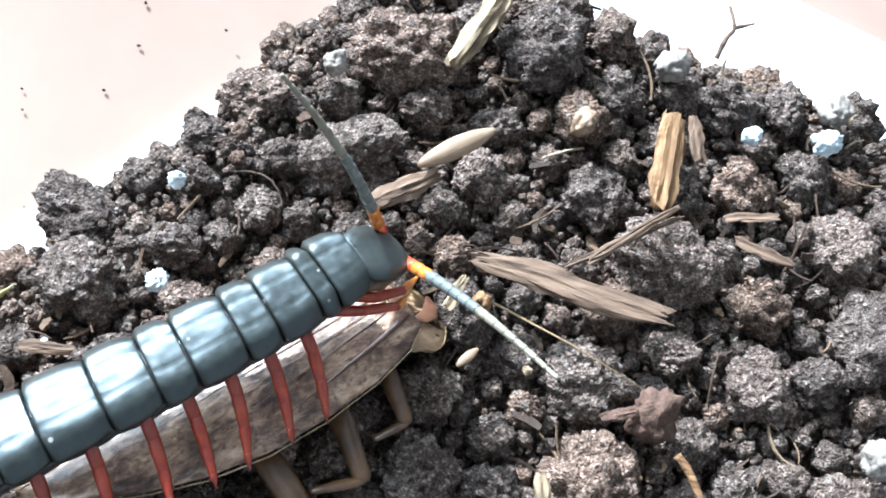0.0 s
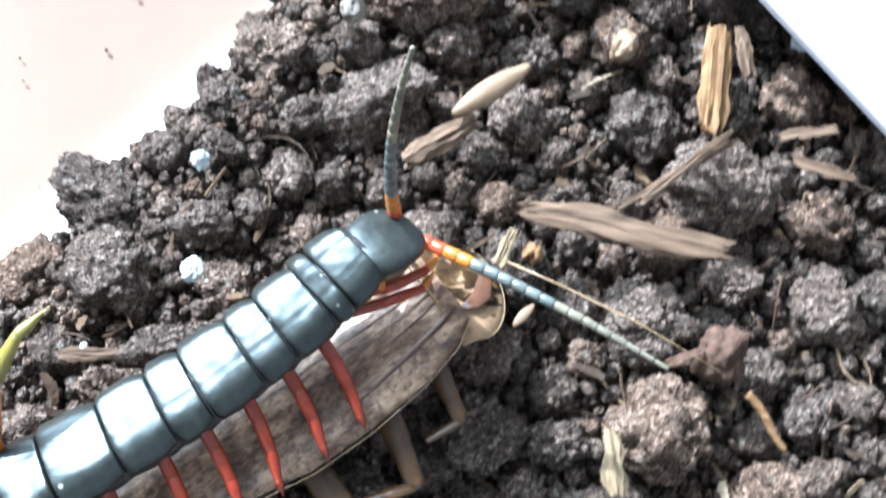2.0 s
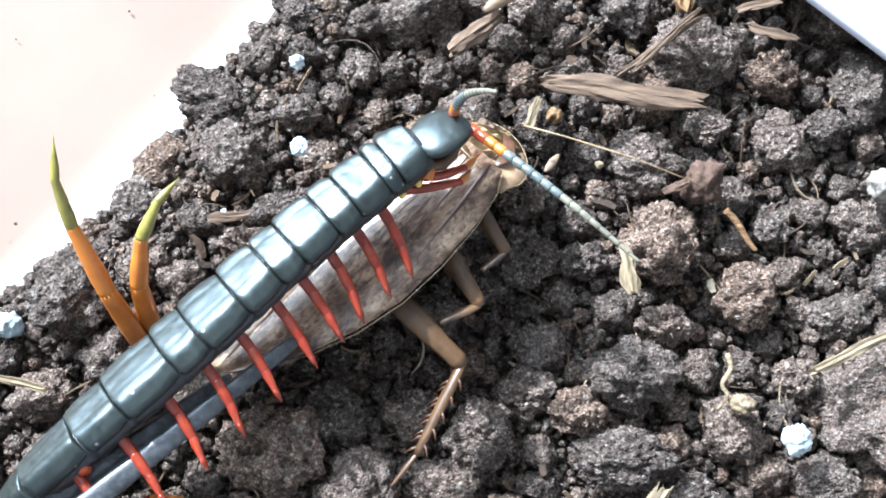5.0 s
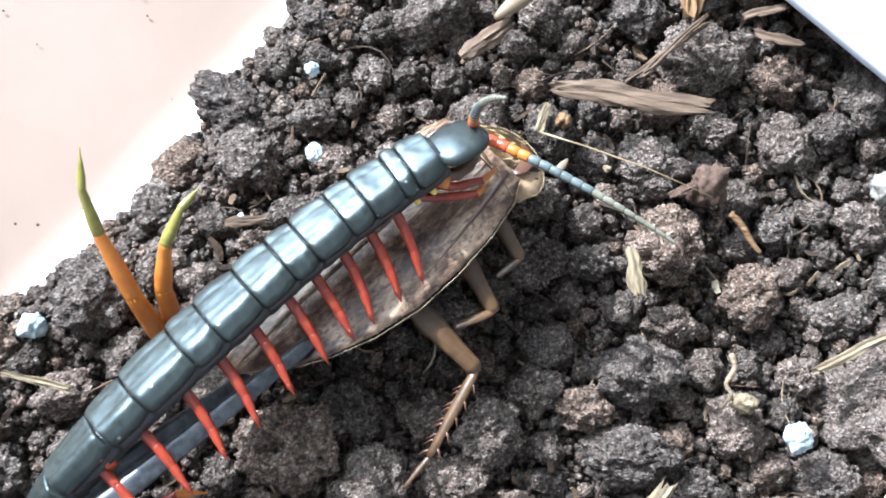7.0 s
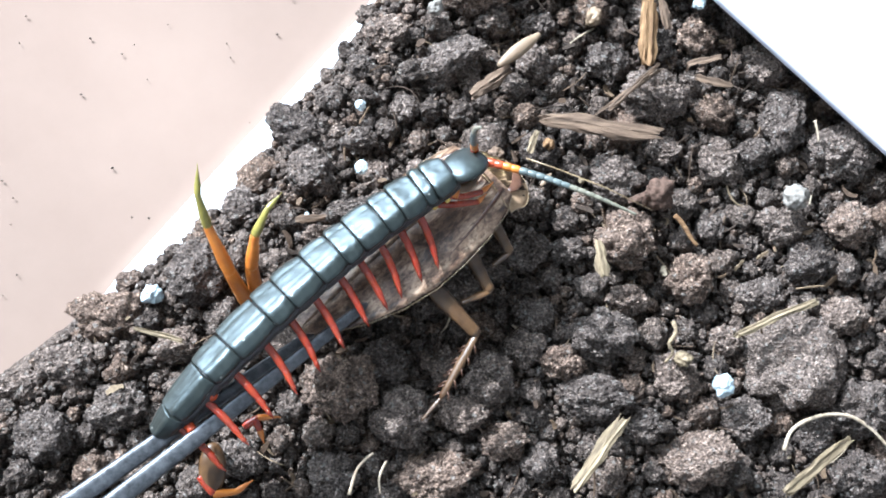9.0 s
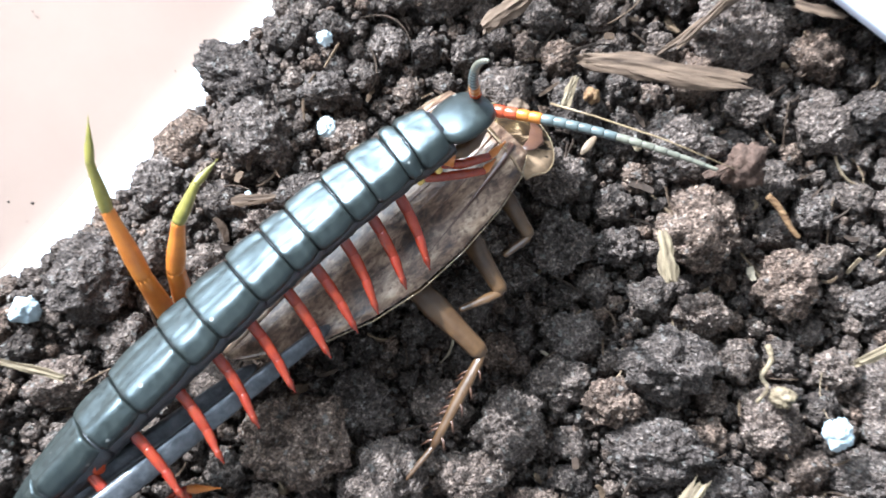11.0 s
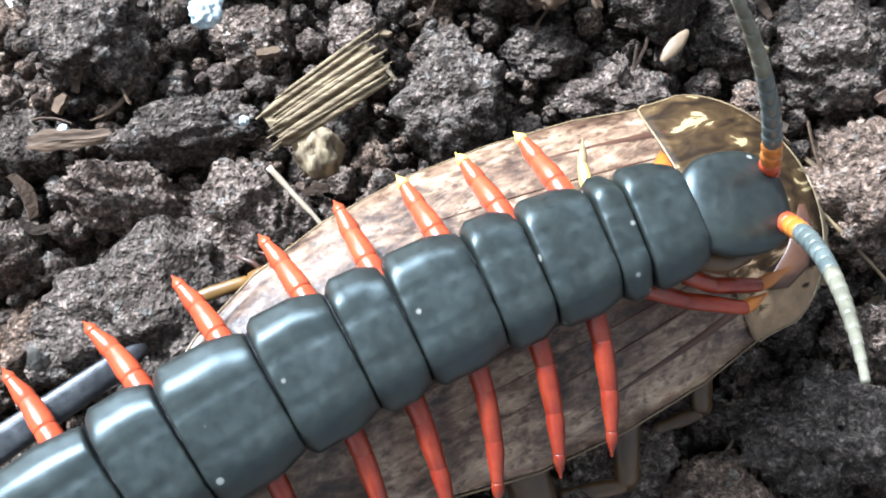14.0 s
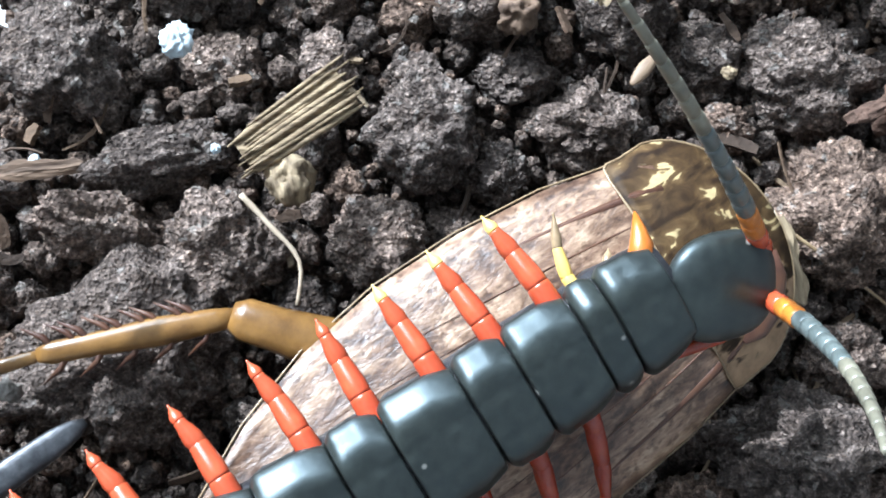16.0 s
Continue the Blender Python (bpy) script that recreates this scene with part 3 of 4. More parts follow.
def rootlet(points, r, mat, label, category):
    """A thin bent root or twig through the points (millimetres)."""
    pts = [Vector(p) for p in points]
    fine = []
    for k in range(len(pts) - 1):
        for u in (0, 0.25, 0.5, 0.75):
            p0, p1, p2, p3 = pts[max(k - 1, 0)], pts[k], pts[k + 1], pts[min(k + 2, len(pts) - 1)]
            fine.append(0.5 * ((2 * p1) + (p2 - p0) * u + (2 * p0 - 5 * p1 + 4 * p2 - p3) * u * u + (3 * p1 - p0 - 3 * p2 + p3) * u ** 3))
    fine.append(pts[-1])
    bm = bmesh.new()
    n = len(fine)
    tube(bm, [p * MM for p in fine], [r * MM * (1.0 - 0.45 * k / n) * (0.85 + 0.3 * noise.noise(p * 2)) for k, p in enumerate(fine)], 8)
    return tagged(part(category, bm, mat, None), label, category)


# ---- bits of wood, stone and root ----
splinter((-5.6, 15.4, 1.5), (-1.0, 19.1, 1.5), 1.66, M_SEED, "plump tan seed husk lying on the soil", "seed", 0.9)
splinter((13.3, 24.1, 1.5), (12.7, 16.4, 1.5), 2.97, M_ORANGEWOOD, "split chip of orange-brown wood standing in the soil", "wood chip", 0.35)
splinter((14.8, 24.3, 1.5), (15.6, 20.8, 1.5), 1.54, M_WOOD, "reddish brown bark flake beside the wood chip", "bark flake", 0.4)
splinter((-1.6, 30.8, 1.5), (-4.5, 24.0, 1.5), 2.34, M_PALEWOOD, "weathered brown stick end in the soil", "stick", 0.7)
splinter((-4.2, 15.2, 0.5), (-8.7, 11.7, 0.5), 1.84, M_WOOD, "dark brown piece of bark half buried", "bark piece", 0.5)
splinter((-0.6, 8.9, 2.0), (14.0, 7.7, 2.0), 2.18, M_WOOD, "long grey-brown splinter of bark", "bark splinter", 0.5)
splinter((14.3, 15.6, 2.5), (6.0, 9.8, 2.5), 0.73, M_WOOD, "thin dark brown twig leaning on a clod", "twig", 0.8)
splinter((17.9, 16.4, 2.0), (22.1, 17.5, 2.0), 0.97, M_WOOD, "torn reddish brown fibre flake", "bark flake", 0.4)
splinter((18.8, 14.9, 2.0), (23.7, 13.9, 2.0), 1.05, M_WOOD, "frayed brown plant fibres", "plant fibre", 0.4)
pebble((13.2, 29.3, -0.2), 1.40, M_STONE, "pale grey pebble in the soil", "pebble")
pebble((27.6, 28.9, -0.2), 1.47, M_STONE, "pale grey-brown pebble at the heap edge", "pebble")
pebble((-22.3, 9.7, 2.3), 0.84, M_PERLITE, "pale bluish grain of perlite", "perlite grain")
pebble((-22.1, 2.6, 1.3), 0.94, M_PERLITE, "round white grain of perlite", "perlite grain")
pebble((20.0, 24.4, 0.8), 1.02, M_PERLITE, "small white grain of perlite", "perlite grain")
pebble((26.5, 25.4, 0.8), 1.43, M_PERLITE, "angular white grain of perlite", "perlite grain")
pebble((-13.3, 22.0, 0.8), 1.02, M_STONE, "pale cream pebble between clods", "pebble")
pebble((6.1, 21.8, 1.3), 1.14, M_SEED, "round tan seed capsule", "seed")
pebble((14.2, 0.5, 1.0), 2.0, M_REDBARK, "crumbling reddish brown bark lump", "bark piece")
rootlet([(16.0, -2.1, 1.5), (17.0, -3.1, 1.5), (18.1, -4.9, 1.5), (18.8, -5.7, 1.5)], 0.42, M_ORANGEWOOD, "curved orange-brown twig on the soil", "twig")
splinter((6.1, -5.4, 1.8), (6.9, -9.5, 1.8), 1.58, M_PALEWOOD, "small pale yellow wood chip on a clod", "wood chip", 0.4)
splinter((-2.1, 5.0, 1.5), (-1.2, 7.6, 1.5), 0.85, M_PALEWOOD, "tiny pale splinter of wood", "wood chip", 0.5)
pebble((0.4, 6.1, 0.8), 0.86, M_ORANGEWOOD, "small orange-brown bark crumb", "bark flake")
rootlet([(15.8, -14.9, 1.0), (15.9, -16.2, 1.4), (15.1, -17.6, 1.2), (15.4, -18.6, 1.6), (14.6, -19.8, 1.0)], 0.33, M_PALEWOOD, "forked pale yellow rootlet", "rootlet")
pebble((16.6, -19.4, 1.9), 1.15, M_PALEWOOD, "crumpled pale yellow dry leaf scrap", "leaf scrap")
pebble((21.8, -22.5, 1.8), 1.62, M_PERLITE, "large bluish white grain of perlite", "perlite grain")
pebble((-45.3, -12.0, -2.2), 1.52, M_PERLITE, "large round white grain of perlite at the heap edge", "perlite grain")
pebble((38.5, 13.7, 0.8), 1.29, M_PERLITE, "white grain of perlite among dark crumbs", "perlite grain")
rootlet([(29.5, -30.4, 1.5), (30.7, -27.9, 1.5), (34.1, -26.4, 1.5), (37.9, -26.3, 1.5), (40.9, -27.8, 1.5), (43.5, -30.3, 1.5)], 0.36, M_ROOT, "looping pale root lying on the soil", "rootlet")
splinter((29.2, -35.2, 2.5), (37.6, -29.1, 2.5), 2.16, M_PALEWOOD, "curled dry yellow leaf piece", "leaf scrap", 0.3)
splinter((2.6, -34.3, 2.5), (9.0, -26.1, 2.5), 1.88, M_PALEWOOD, "weathered yellowish strip of bark", "bark piece", 0.4)
rootlet([(-23.3, -34.4, 1.5), (-22.4, -31.5, 1.5), (-20.6, -29.8, 1.5)], 0.26, M_ROOT, "short white root thread", "rootlet")
rootlet([(-19.1, -30.7, 1.5), (-19.9, -32.5, 1.5), (-19.8, -34.4, 1.5)], 0.20, M_ROOT, "short white root thread", "rootlet")
splinter((23.1, -16.5, 2.5), (33.6, -12.4, 2.5), 1.13, M_PALEWOOD, "thin dry brown twig on the soil", "twig", 0.6)
pebble((31.7, 0.4, 1.8), 1.75, M_STONE, "pale cream crumb of stone", "pebble")
splinter((-47.0, -15.8, 1.5), (-41.9, -17.2, 1.5), 0.71, M_PALEWOOD, "thin pale straw stalk on soil", "twig", 0.8)
splinter((7.5, 10.4, 3.0), (13.5, 15.8, 3.0), 0.69, M_WOOD, "thin dark brown twig among clods", "twig", 0.8)
rootlet([(34.8, 10.2, 1.5), (35.1, 8.7, 1.5), (35.2, 7.5, 1.5)], 0.22, M_ROOT, "tiny pale root thread", "rootlet")
fibre_chip((-19.4, -3.0, 2.0), (-14.0, 0.8, 2.2), 2.3, "broken pale fibrous wood chip between clods")
pebble((-17.0, -3.8, 1.5), 1.25, M_PALEWOOD, "crumpled yellow leaf crumb", "leaf scrap")
rootlet([(-19.2, -4.4, 1.5), (-18.0, -5.7, 1.5), (-16.6, -7.4, 1.5), (-16.7, -9.4, 1.5)], 0.18, M_ROOT, "dry brown stalk bent between clods", "rootlet")
splinter((-0.7, 1.1, 1.5), (0.5, 2.5, 1.5), 0.72, M_SEED, "small crescent tan seed", "seed", 0.8)
pebble((4.5, 1.9, 0.8), 0.40, M_PALEWOOD, "tiny yellow crumb of dry leaf", "leaf scrap")
pebble((-29.0, -13.0, 0.8), 0.57, M_STONE, "pale grey crumb of stone", "pebble")
pebble((-6.1, 4.6, 0.8), 1.16, M_WOOD, "reddish brown bark lump", "bark piece")
splinter((10.0, -0.6, 1.8), (12.6, 0.4, 1.8), 1.0, M_REDBARK, "frayed reddish brown fibres", "plant fibre", 0.5)
pebble((-20.3, -2.4, 1.8), 0.31, M_PERLITE, "tiny white perlite crumb", "perlite grain")
pebble((-28.2, -2.9, 0.8), 0.37, M_PERLITE, "tiny bluish perlite crumb", "perlite grain")
splinter((-29.5, -3.6, 1.5), (-26.2, -3.1, 1.5), 0.79, M_WOOD, "dark brown bark strip", "bark piece", 0.5)



rootlet([(19.2, 34.5, -6.0), (19.5, 36.0, -5.0), (20.0, 37.0, -4.5), (19.4, 39.0, -4.5)], 0.30, M_WOOD, "dark brown forked sprig on the white paper", "twig")
rootlet([(20.0, 37.0, -4.5), (21.6, 37.6, -4.0)], 0.24, M_WOOD, "short dark side twig of the sprig", "twig")


# ---- the lid that hangs into the corner of the view ----
def build_lid():
    root = tagged(new("plastic_lid"), "white plastic lid edge with a faint lavender tint", "lid")
    bm = bmesh.new()
    prof = [(0, -1.0), (0.5, -0.4), (1.2, 0.0), (80, 0.4), (80, -1.4), (1.2, -1.3)]
    loft(bm, [[(x * MM, y * MM, z * MM) for y, z in prof] for x in (-70, -40, 0, 40, 70)])
    bmesh.ops.recalc_face_normals(bm, faces=bm.faces)
    part("lid_panel", bm, M_LID, root)
    return root


lid = build_lid()


# ---- the tweezers ----
def build_tweezers():
    root = tagged(new("tweezers"), "grey steel tweezers holding the prey from behind", "tweezers")
    arms = []
    for a, b in (((-110.8, -74.3, 15.5), (-27.6, -16.2, 5.0)), ((-110.2, -82.0, 12.0), (-22.2, -13.2, 7.6))):
        a, b = (Vector(p) - Vector((-24, -14, 4.5)) for p in (a, b))
        bm = bmesh.new()
        d = (b - a).normalized()
        side = d.cross(Vector((0, 0, 1))).normalized()
        up = side.cross(d)
        rings = []
        for k in range(18):
            u = (k / 14 if k < 14 else 0.985 + 0.005 * (k - 14))
            p = a + (b - a) * u
            tip = (1.0, 0.92, 0.74, 0.35)[k - 14] if k > 13 else 1.0
            w = (1.15 * (1 - u) ** 0.6 + 0.5) * tip
            h = (0.9 * (1 - u) + 0.5) * tip
            sect = [(w * math.copysign(abs(math.cos(q)) ** 0.55, math.cos(q)), h * math.copysign(abs(math.sin(q)) ** 0.55, math.sin(q))) for q in (2 * math.pi * (i + 0.5) / 20 for i in range(20))]
            rings.append([(p + side * sx + up * sz) * MM for sx, sz in sect])
        loft(bm, rings)
        bmesh.ops.recalc_face_normals(bm, faces=bm.faces)
        arm = part("arm", bm, M_STEEL, root, "brushed steel arm tapering to a blunt tip")
        arms.append(arm)
    return root, arms[1]


tweezers, free_arm = build_tweezers()


# ---- the cockroach ----
ROACH = [
    (0, (-14.85, -0.28, 2.02), (41.4, -3.7, -34.5)),
    (1.5, (-13.54, -0.47, 1.87), (39.5, 1.4, -37.9)),
    (2.5, (-17.01, -3.11, 2.62), (38.1, 3, -33.8)),
    (3, (-16.43, -2.68, 2.58), (38.6, 3.4, -36.9)),
    (3.5, (-17.56, -2.50, 3.37), (39.7, 2.1, -38.1)),
    (4, (-17.22, -3.14, 3.53), (41.8, 2.5, -39.9)),
    (6.5, (-16.37, -3.25, 5.07), (41.1, 2.7, -36.2)),
    (8, (-16.77, -3.87, 6.48), (40.5, 0, -34.7)),
    (10.5, (-17.34, -3.48, 5.81), (40.4, -0.8, -32.0)),
    (11, (-17.59, -3.06, 4.32), (41.4, 3, -38.3)),
    (12, (-15.61, -3.03, 3.12), (38.6, -2.3, -39.7)),
    (12.5, (-12.08, -5.39, 4.10), (30.5, -3.8, -32.0)),
    (13, (-11.13, -6.32, 4.87), (27.1, -4.4, -24.0)),
    (13.5, (-9.04, -8.51, 5.51), (19.5, -4.5, -13.6)),
    (14.5, (-6.78, -10.44, 5.16), (28.3, -6.6, -5.3)),
    (15, (-6.75, -12.00, 5.05), (32.2, -3.0, 2.5)),
    (16, (-6.70, -13.13, 4.96), (32.7, -0.7, 6.2)),
]


def wing_bm(side):
    """One leathery wing with a turned-down outer margin."""
    bm = bmesh.new()
    half = [(9.6, 4.6), (8.0, 5.5), (5.0, 6.2), (1.0, 6.6), (-3.0, 6.6), (-7.0, 6.0), (-10.5, 4.9), (-13.5, 3.4), (-15.5, 1.9), (-16.4, 0.9)]
    top, low = [], []
    for k, (x, w) in enumerate(half):
        row, row2 = [], []
        for j in range(13):
            u = j / 12
            y = -0.5 + (w + 0.5) * u
            z = -2.3 * (abs(y) / 6.6) ** 2.2 - 0.004 * (x - 2) ** 2 + (0.06 if side > 0 else 0)
            z += 0.10 * math.sin(u * 9.0 + 0.2 * x) * u + (0.12 if j == 12 else 0)
            row.append((x * MM, side * y * MM, z * MM))
            row2.append((x * MM, side * y * 0.985 * MM, (z - 0.16) * MM))
        top.append(row)
        low.append(row2)
    loft(bm, [a + list(reversed(b)) for a, b in zip(top, low)])
    bmesh.ops.recalc_face_normals(bm, faces=bm.faces)
    return bm


def shield_bm(grow, lift, thick):
    """The shield behind the roach's head: a wide low dome."""
    bm = bmesh.new()
    rings = []
    for k in range(8):
        r = k / 7
        ring = []
        for j in range(40):
            t = 2 * math.pi * j / 40
            fx = 3.4 if math.cos(t) > 0 else 2.8
            x = 11.0 + (fx + grow) * r * (math.cos(t) if math.cos(t) > 0 else -abs(math.cos(t)) ** 0.45)
            y = (5.5 + grow) * r * math.sin(t) * (1 - 0.10 * max(0, math.cos(t))) * (1 + 0.16 * math.exp(-((abs(math.pi - t) - 1.0) / 0.28) ** 2))
            z = 0.45 - 2.2 * (y / 5.5) ** 2 * 0.9 - 0.060 * (x - 10.0) ** 2 + lift + (0.15 if k == 7 else 0)
            ring.append((x * MM, y * MM, z * MM))
        rings.append(ring)
    lower = [[(x, y, z - thick * MM) for x, y, z in ring] for ring in reversed(rings)]
    loft(bm, rings + lower, cap=False)
    bmesh.ops.remove_doubles(bm, verts=bm.verts, dist=1e-6)
    bmesh.ops.recalc_face_normals(bm, faces=bm.faces)
    return bm


def roach_leg(root, pts, radii, spines, label, mat=M_ROACH, long=1.0):
    """A leg in rigid pieces with a row of spines on the shin."""
    first = None
    for k in range(len(pts) - 1):
        a, b = Vector(pts[k]), Vector(pts[k + 1])
        bm = bmesh.new()
        ps = [a + (b - a) * u for u in (-0.02, 0.1, 0.4, 0.75, 0.95, 1.02)]
        r0, r1 = radii[k] * (1.0 if k == 0 else 0.62), radii[k + 1]
        rs = [r0 * 0.7, r0, (r0 * 1.15 + r1 * 0.1), (r0 + r1) * 0.52, r1 * 1.1, r1 * 0.7]
        tube(bm, [p * MM for p in ps], [r * MM for r in rs], 12, 0.62)
        if k == spines:
            d = (b - a).normalized()
            n = d.cross(Vector((0, 0, 1))).normalized()
            for j in range(14):
                p = a + (b - a) * (0.12 + 0.062 * j)
                s = n * (-1 if j % 3 == 0 else 1)
                sp = bmesh.new()
                tube(sp, [p * MM, (p + s * 0.55 * long + d * 0.4) * MM, (p + s * 0.95 * long + d * 0.95 * long) * MM], [0.15 * long * MM, 0.11 * long * MM, 0.02 * long * MM], 6)
                part("spine", sp, M_SPINE, first or root)
        piece = part(("thigh", "shin", "foot")[min(k, 2)] if first else "leg", bm, mat, first or root, label if first is None else "")
        first = first or piece
    return first


def build_roach():
    root = tagged(new("cockroach"), "mottled brown winged cockroach held under the centipede", "cockroach")
    bm = bmesh.new()
    bmesh.ops.create_uvsphere(bm, u_segments=28, v_segments=14, radius=1.0)
    for v in bm.verts:
        v.co = Vector(((-2.2 + v.co.x * 12.8) * MM, v.co.y * 5.7 * (1 - 0.25 * max(0, -v.co.x) ** 2) * MM, (-2.4 + v.co.z * 1.6) * MM))
    part("abdomen", bm, M_ROACH, root, "brown segmented abdomen")
    part("wing", wing_bm(-1), M_VEINED, root, "grey-brown leathery wing with fine veins")
    part("wing", wing_bm(1), M_VEINED, root, "grey-brown leathery wing with fine veins")
    for side in (1, -1):
        bm = bmesh.new()
        pts = [(9.4, 4.75), (8.0, 5.6), (5.0, 6.3), (1.0, 6.7), (-3.0, 6.7), (-7.0, 6.1), (-10.5, 5.0), (-13.5, 3.5), (-15.5, 2.0)]
        tube(bm, [Vector((x * MM, side * y * MM, (-2.3 * (y / 6.6) ** 2.2 - 0.004 * (x - 2) ** 2 + 0.02) * MM)) for x, y in pts], [0.045 * MM] * len(pts), 6)
        part("wing_margin", bm, M_RIM, root, "pale yellow-brown wing margin")
        for x0, y0, x1, y1, r in ((9.2, 3.5, -1.0, 5.4, 0.28), (9.0, 2.6, -6.0, 4.4, 0.06), (8.8, 2.0, -9.0, 3.4, 0.05), (8.6, 1.4, -12.0, 2.2, 0.05)):
            bm = bmesh.new()
            line = [(x0 + (x1 - x0) * k / 9, y0 + (y1 - y0) * (k / 9) ** 0.7) for k in range(10)]
            tube(bm, [Vector((x, side * y, -2.3 * (y / 6.6) ** 2.2 - 0.004 * (x - 2) ** 2 + 0.04)) * MM for x, y in line], [r * (1.05 - k / 9) * MM for k in range(10)], 6, 0.5)
            part("wing_vein", bm, M_SPINE, root, "dark brown wing vein")
    shield = part("neck_shield", shield_bm(0, 0.0, 0.25), M_MOTTLED, root, "cream neck shield with dark brown blotches")
    bm = bmesh.new()
    ring = []
    for j in range(49):
        t = 2 * math.pi * j / 48
        x = 11.0 + (3.45 * math.cos(t) if math.cos(t) > 0 else -2.85 * abs(math.cos(t)) ** 0.45)
        y = 5.55 * math.sin(t) * (1 - 0.10 * max(0, math.cos(t))) * (1 + 0.16 * math.exp(-((abs(math.pi - t) - 1.0) / 0.28) ** 2))
        ring.append(Vector((x, y, 0.58 - 1.98 * (y / 5.5) ** 2 - 0.060 * (x - 10.0) ** 2)) * MM)
    tube(bm, ring, [0.055 * MM] * 49, 6)
    part("shield_rim", bm, M_RIM, shield, "pale translucent shield rim")
    bm = bmesh.new()
    tube(bm, [Vector(p) * MM for p in ((13.0, -1.2, 0.10), (12.6, -2.2, -0.02), (11.7, -3.2, -0.22), (10.6, -3.7, -0.32), (9.8, -3.8, -0.38))], [0.15 * MM, 0.5 * MM, 0.65 * MM, 0.5 * MM, 0.12 * MM], 10, 0.25)
    part("dark_band", bm, M_SPINE, shield, "black band on the shield")
    bm = bmesh.new()
    bmesh.ops.create_uvsphere(bm, u_segments=20, v_segments=12, radius=1.0)
    for v in bm.verts:
        v.co = Vector(((13.2 + v.co.x * 1.9) * MM, v.co.y * 2.3 * MM, (-2.6 + v.co.z * 1.7) * MM))
    head_ob = part("head", bm, M_RIM, root, "pale brown head under the shield")
    for side in (-1,):
        bm = bmesh.new()
        tube(bm, [Vector(p) * MM for p in ((14.2, side * 1.6, -2.6), (16.0, side * 4.5, -3.8), (18.5, side * 9.0, -5.6), (20.5, side * 14.0, -7.2))], [0.10 * MM, 0.09 * MM, 0.07 * MM, 0.04 * MM], 6)
        part("antenna", bm, M_RIM, root, "thin pale brown antenna")
    roach_leg(root, [(-3.0, -3.6, -3.2), (-2.6, -11.2, -7.2), (-9.6, -13.0, -9.2), (-12.6, -13.2, -9.8)], [0.82, 0.66, 0.32, 0.13], 1, "amber brown hind leg with a thick thigh")
    roach_leg(root, [(3.0, -3.2, -3.4), (1.6, -8.9, -6.4), (-1.6, -8.0, -5.8)], [0.68, 0.55, 0.26], -1, "amber brown middle leg folded under the wing")
    roach_leg(root, [(7.0, -3.0, -3.2), (6.0, -7.4, -5.6), (3.6, -7.2, -5.6)], [0.56, 0.46, 0.24], -1, "amber brown front leg")
    hind = roach_leg(root, [(2.0, -2.6, 0.2), (-3.0, 3.2, -0.7), (-10.2, 5.9, -1.7), (-14.4, 7.0, -2.4)], [1.0, 0.80, 0.42, 0.15], 1, "amber brown hind leg with long dark spines", M_AMBER, 1.25)
    for ob in [o for c in root.children for o in (c, *c.children)]:
        ob.data.transform(Matrix.Scale(1.07, 4))
    return root, hind, (shield, head_ob)


cockroach, hind_leg, fore_parts = build_roach()


# ---- the centipede ----
# lengths of the plates behind the head, and half widths at their joints (millimetres)
PLATES = [3.99, 2.93, 2.29, 3.38, 2.37, 3.31, 3.93, 2.84, 4.98, 3.75, 5.3, 3.4]
HALF = [2.35, 2.6, 2.65, 2.7, 2.75, 2.8, 2.85, 2.9, 2.88, 2.7, 2.35, 1.8, 1.1]
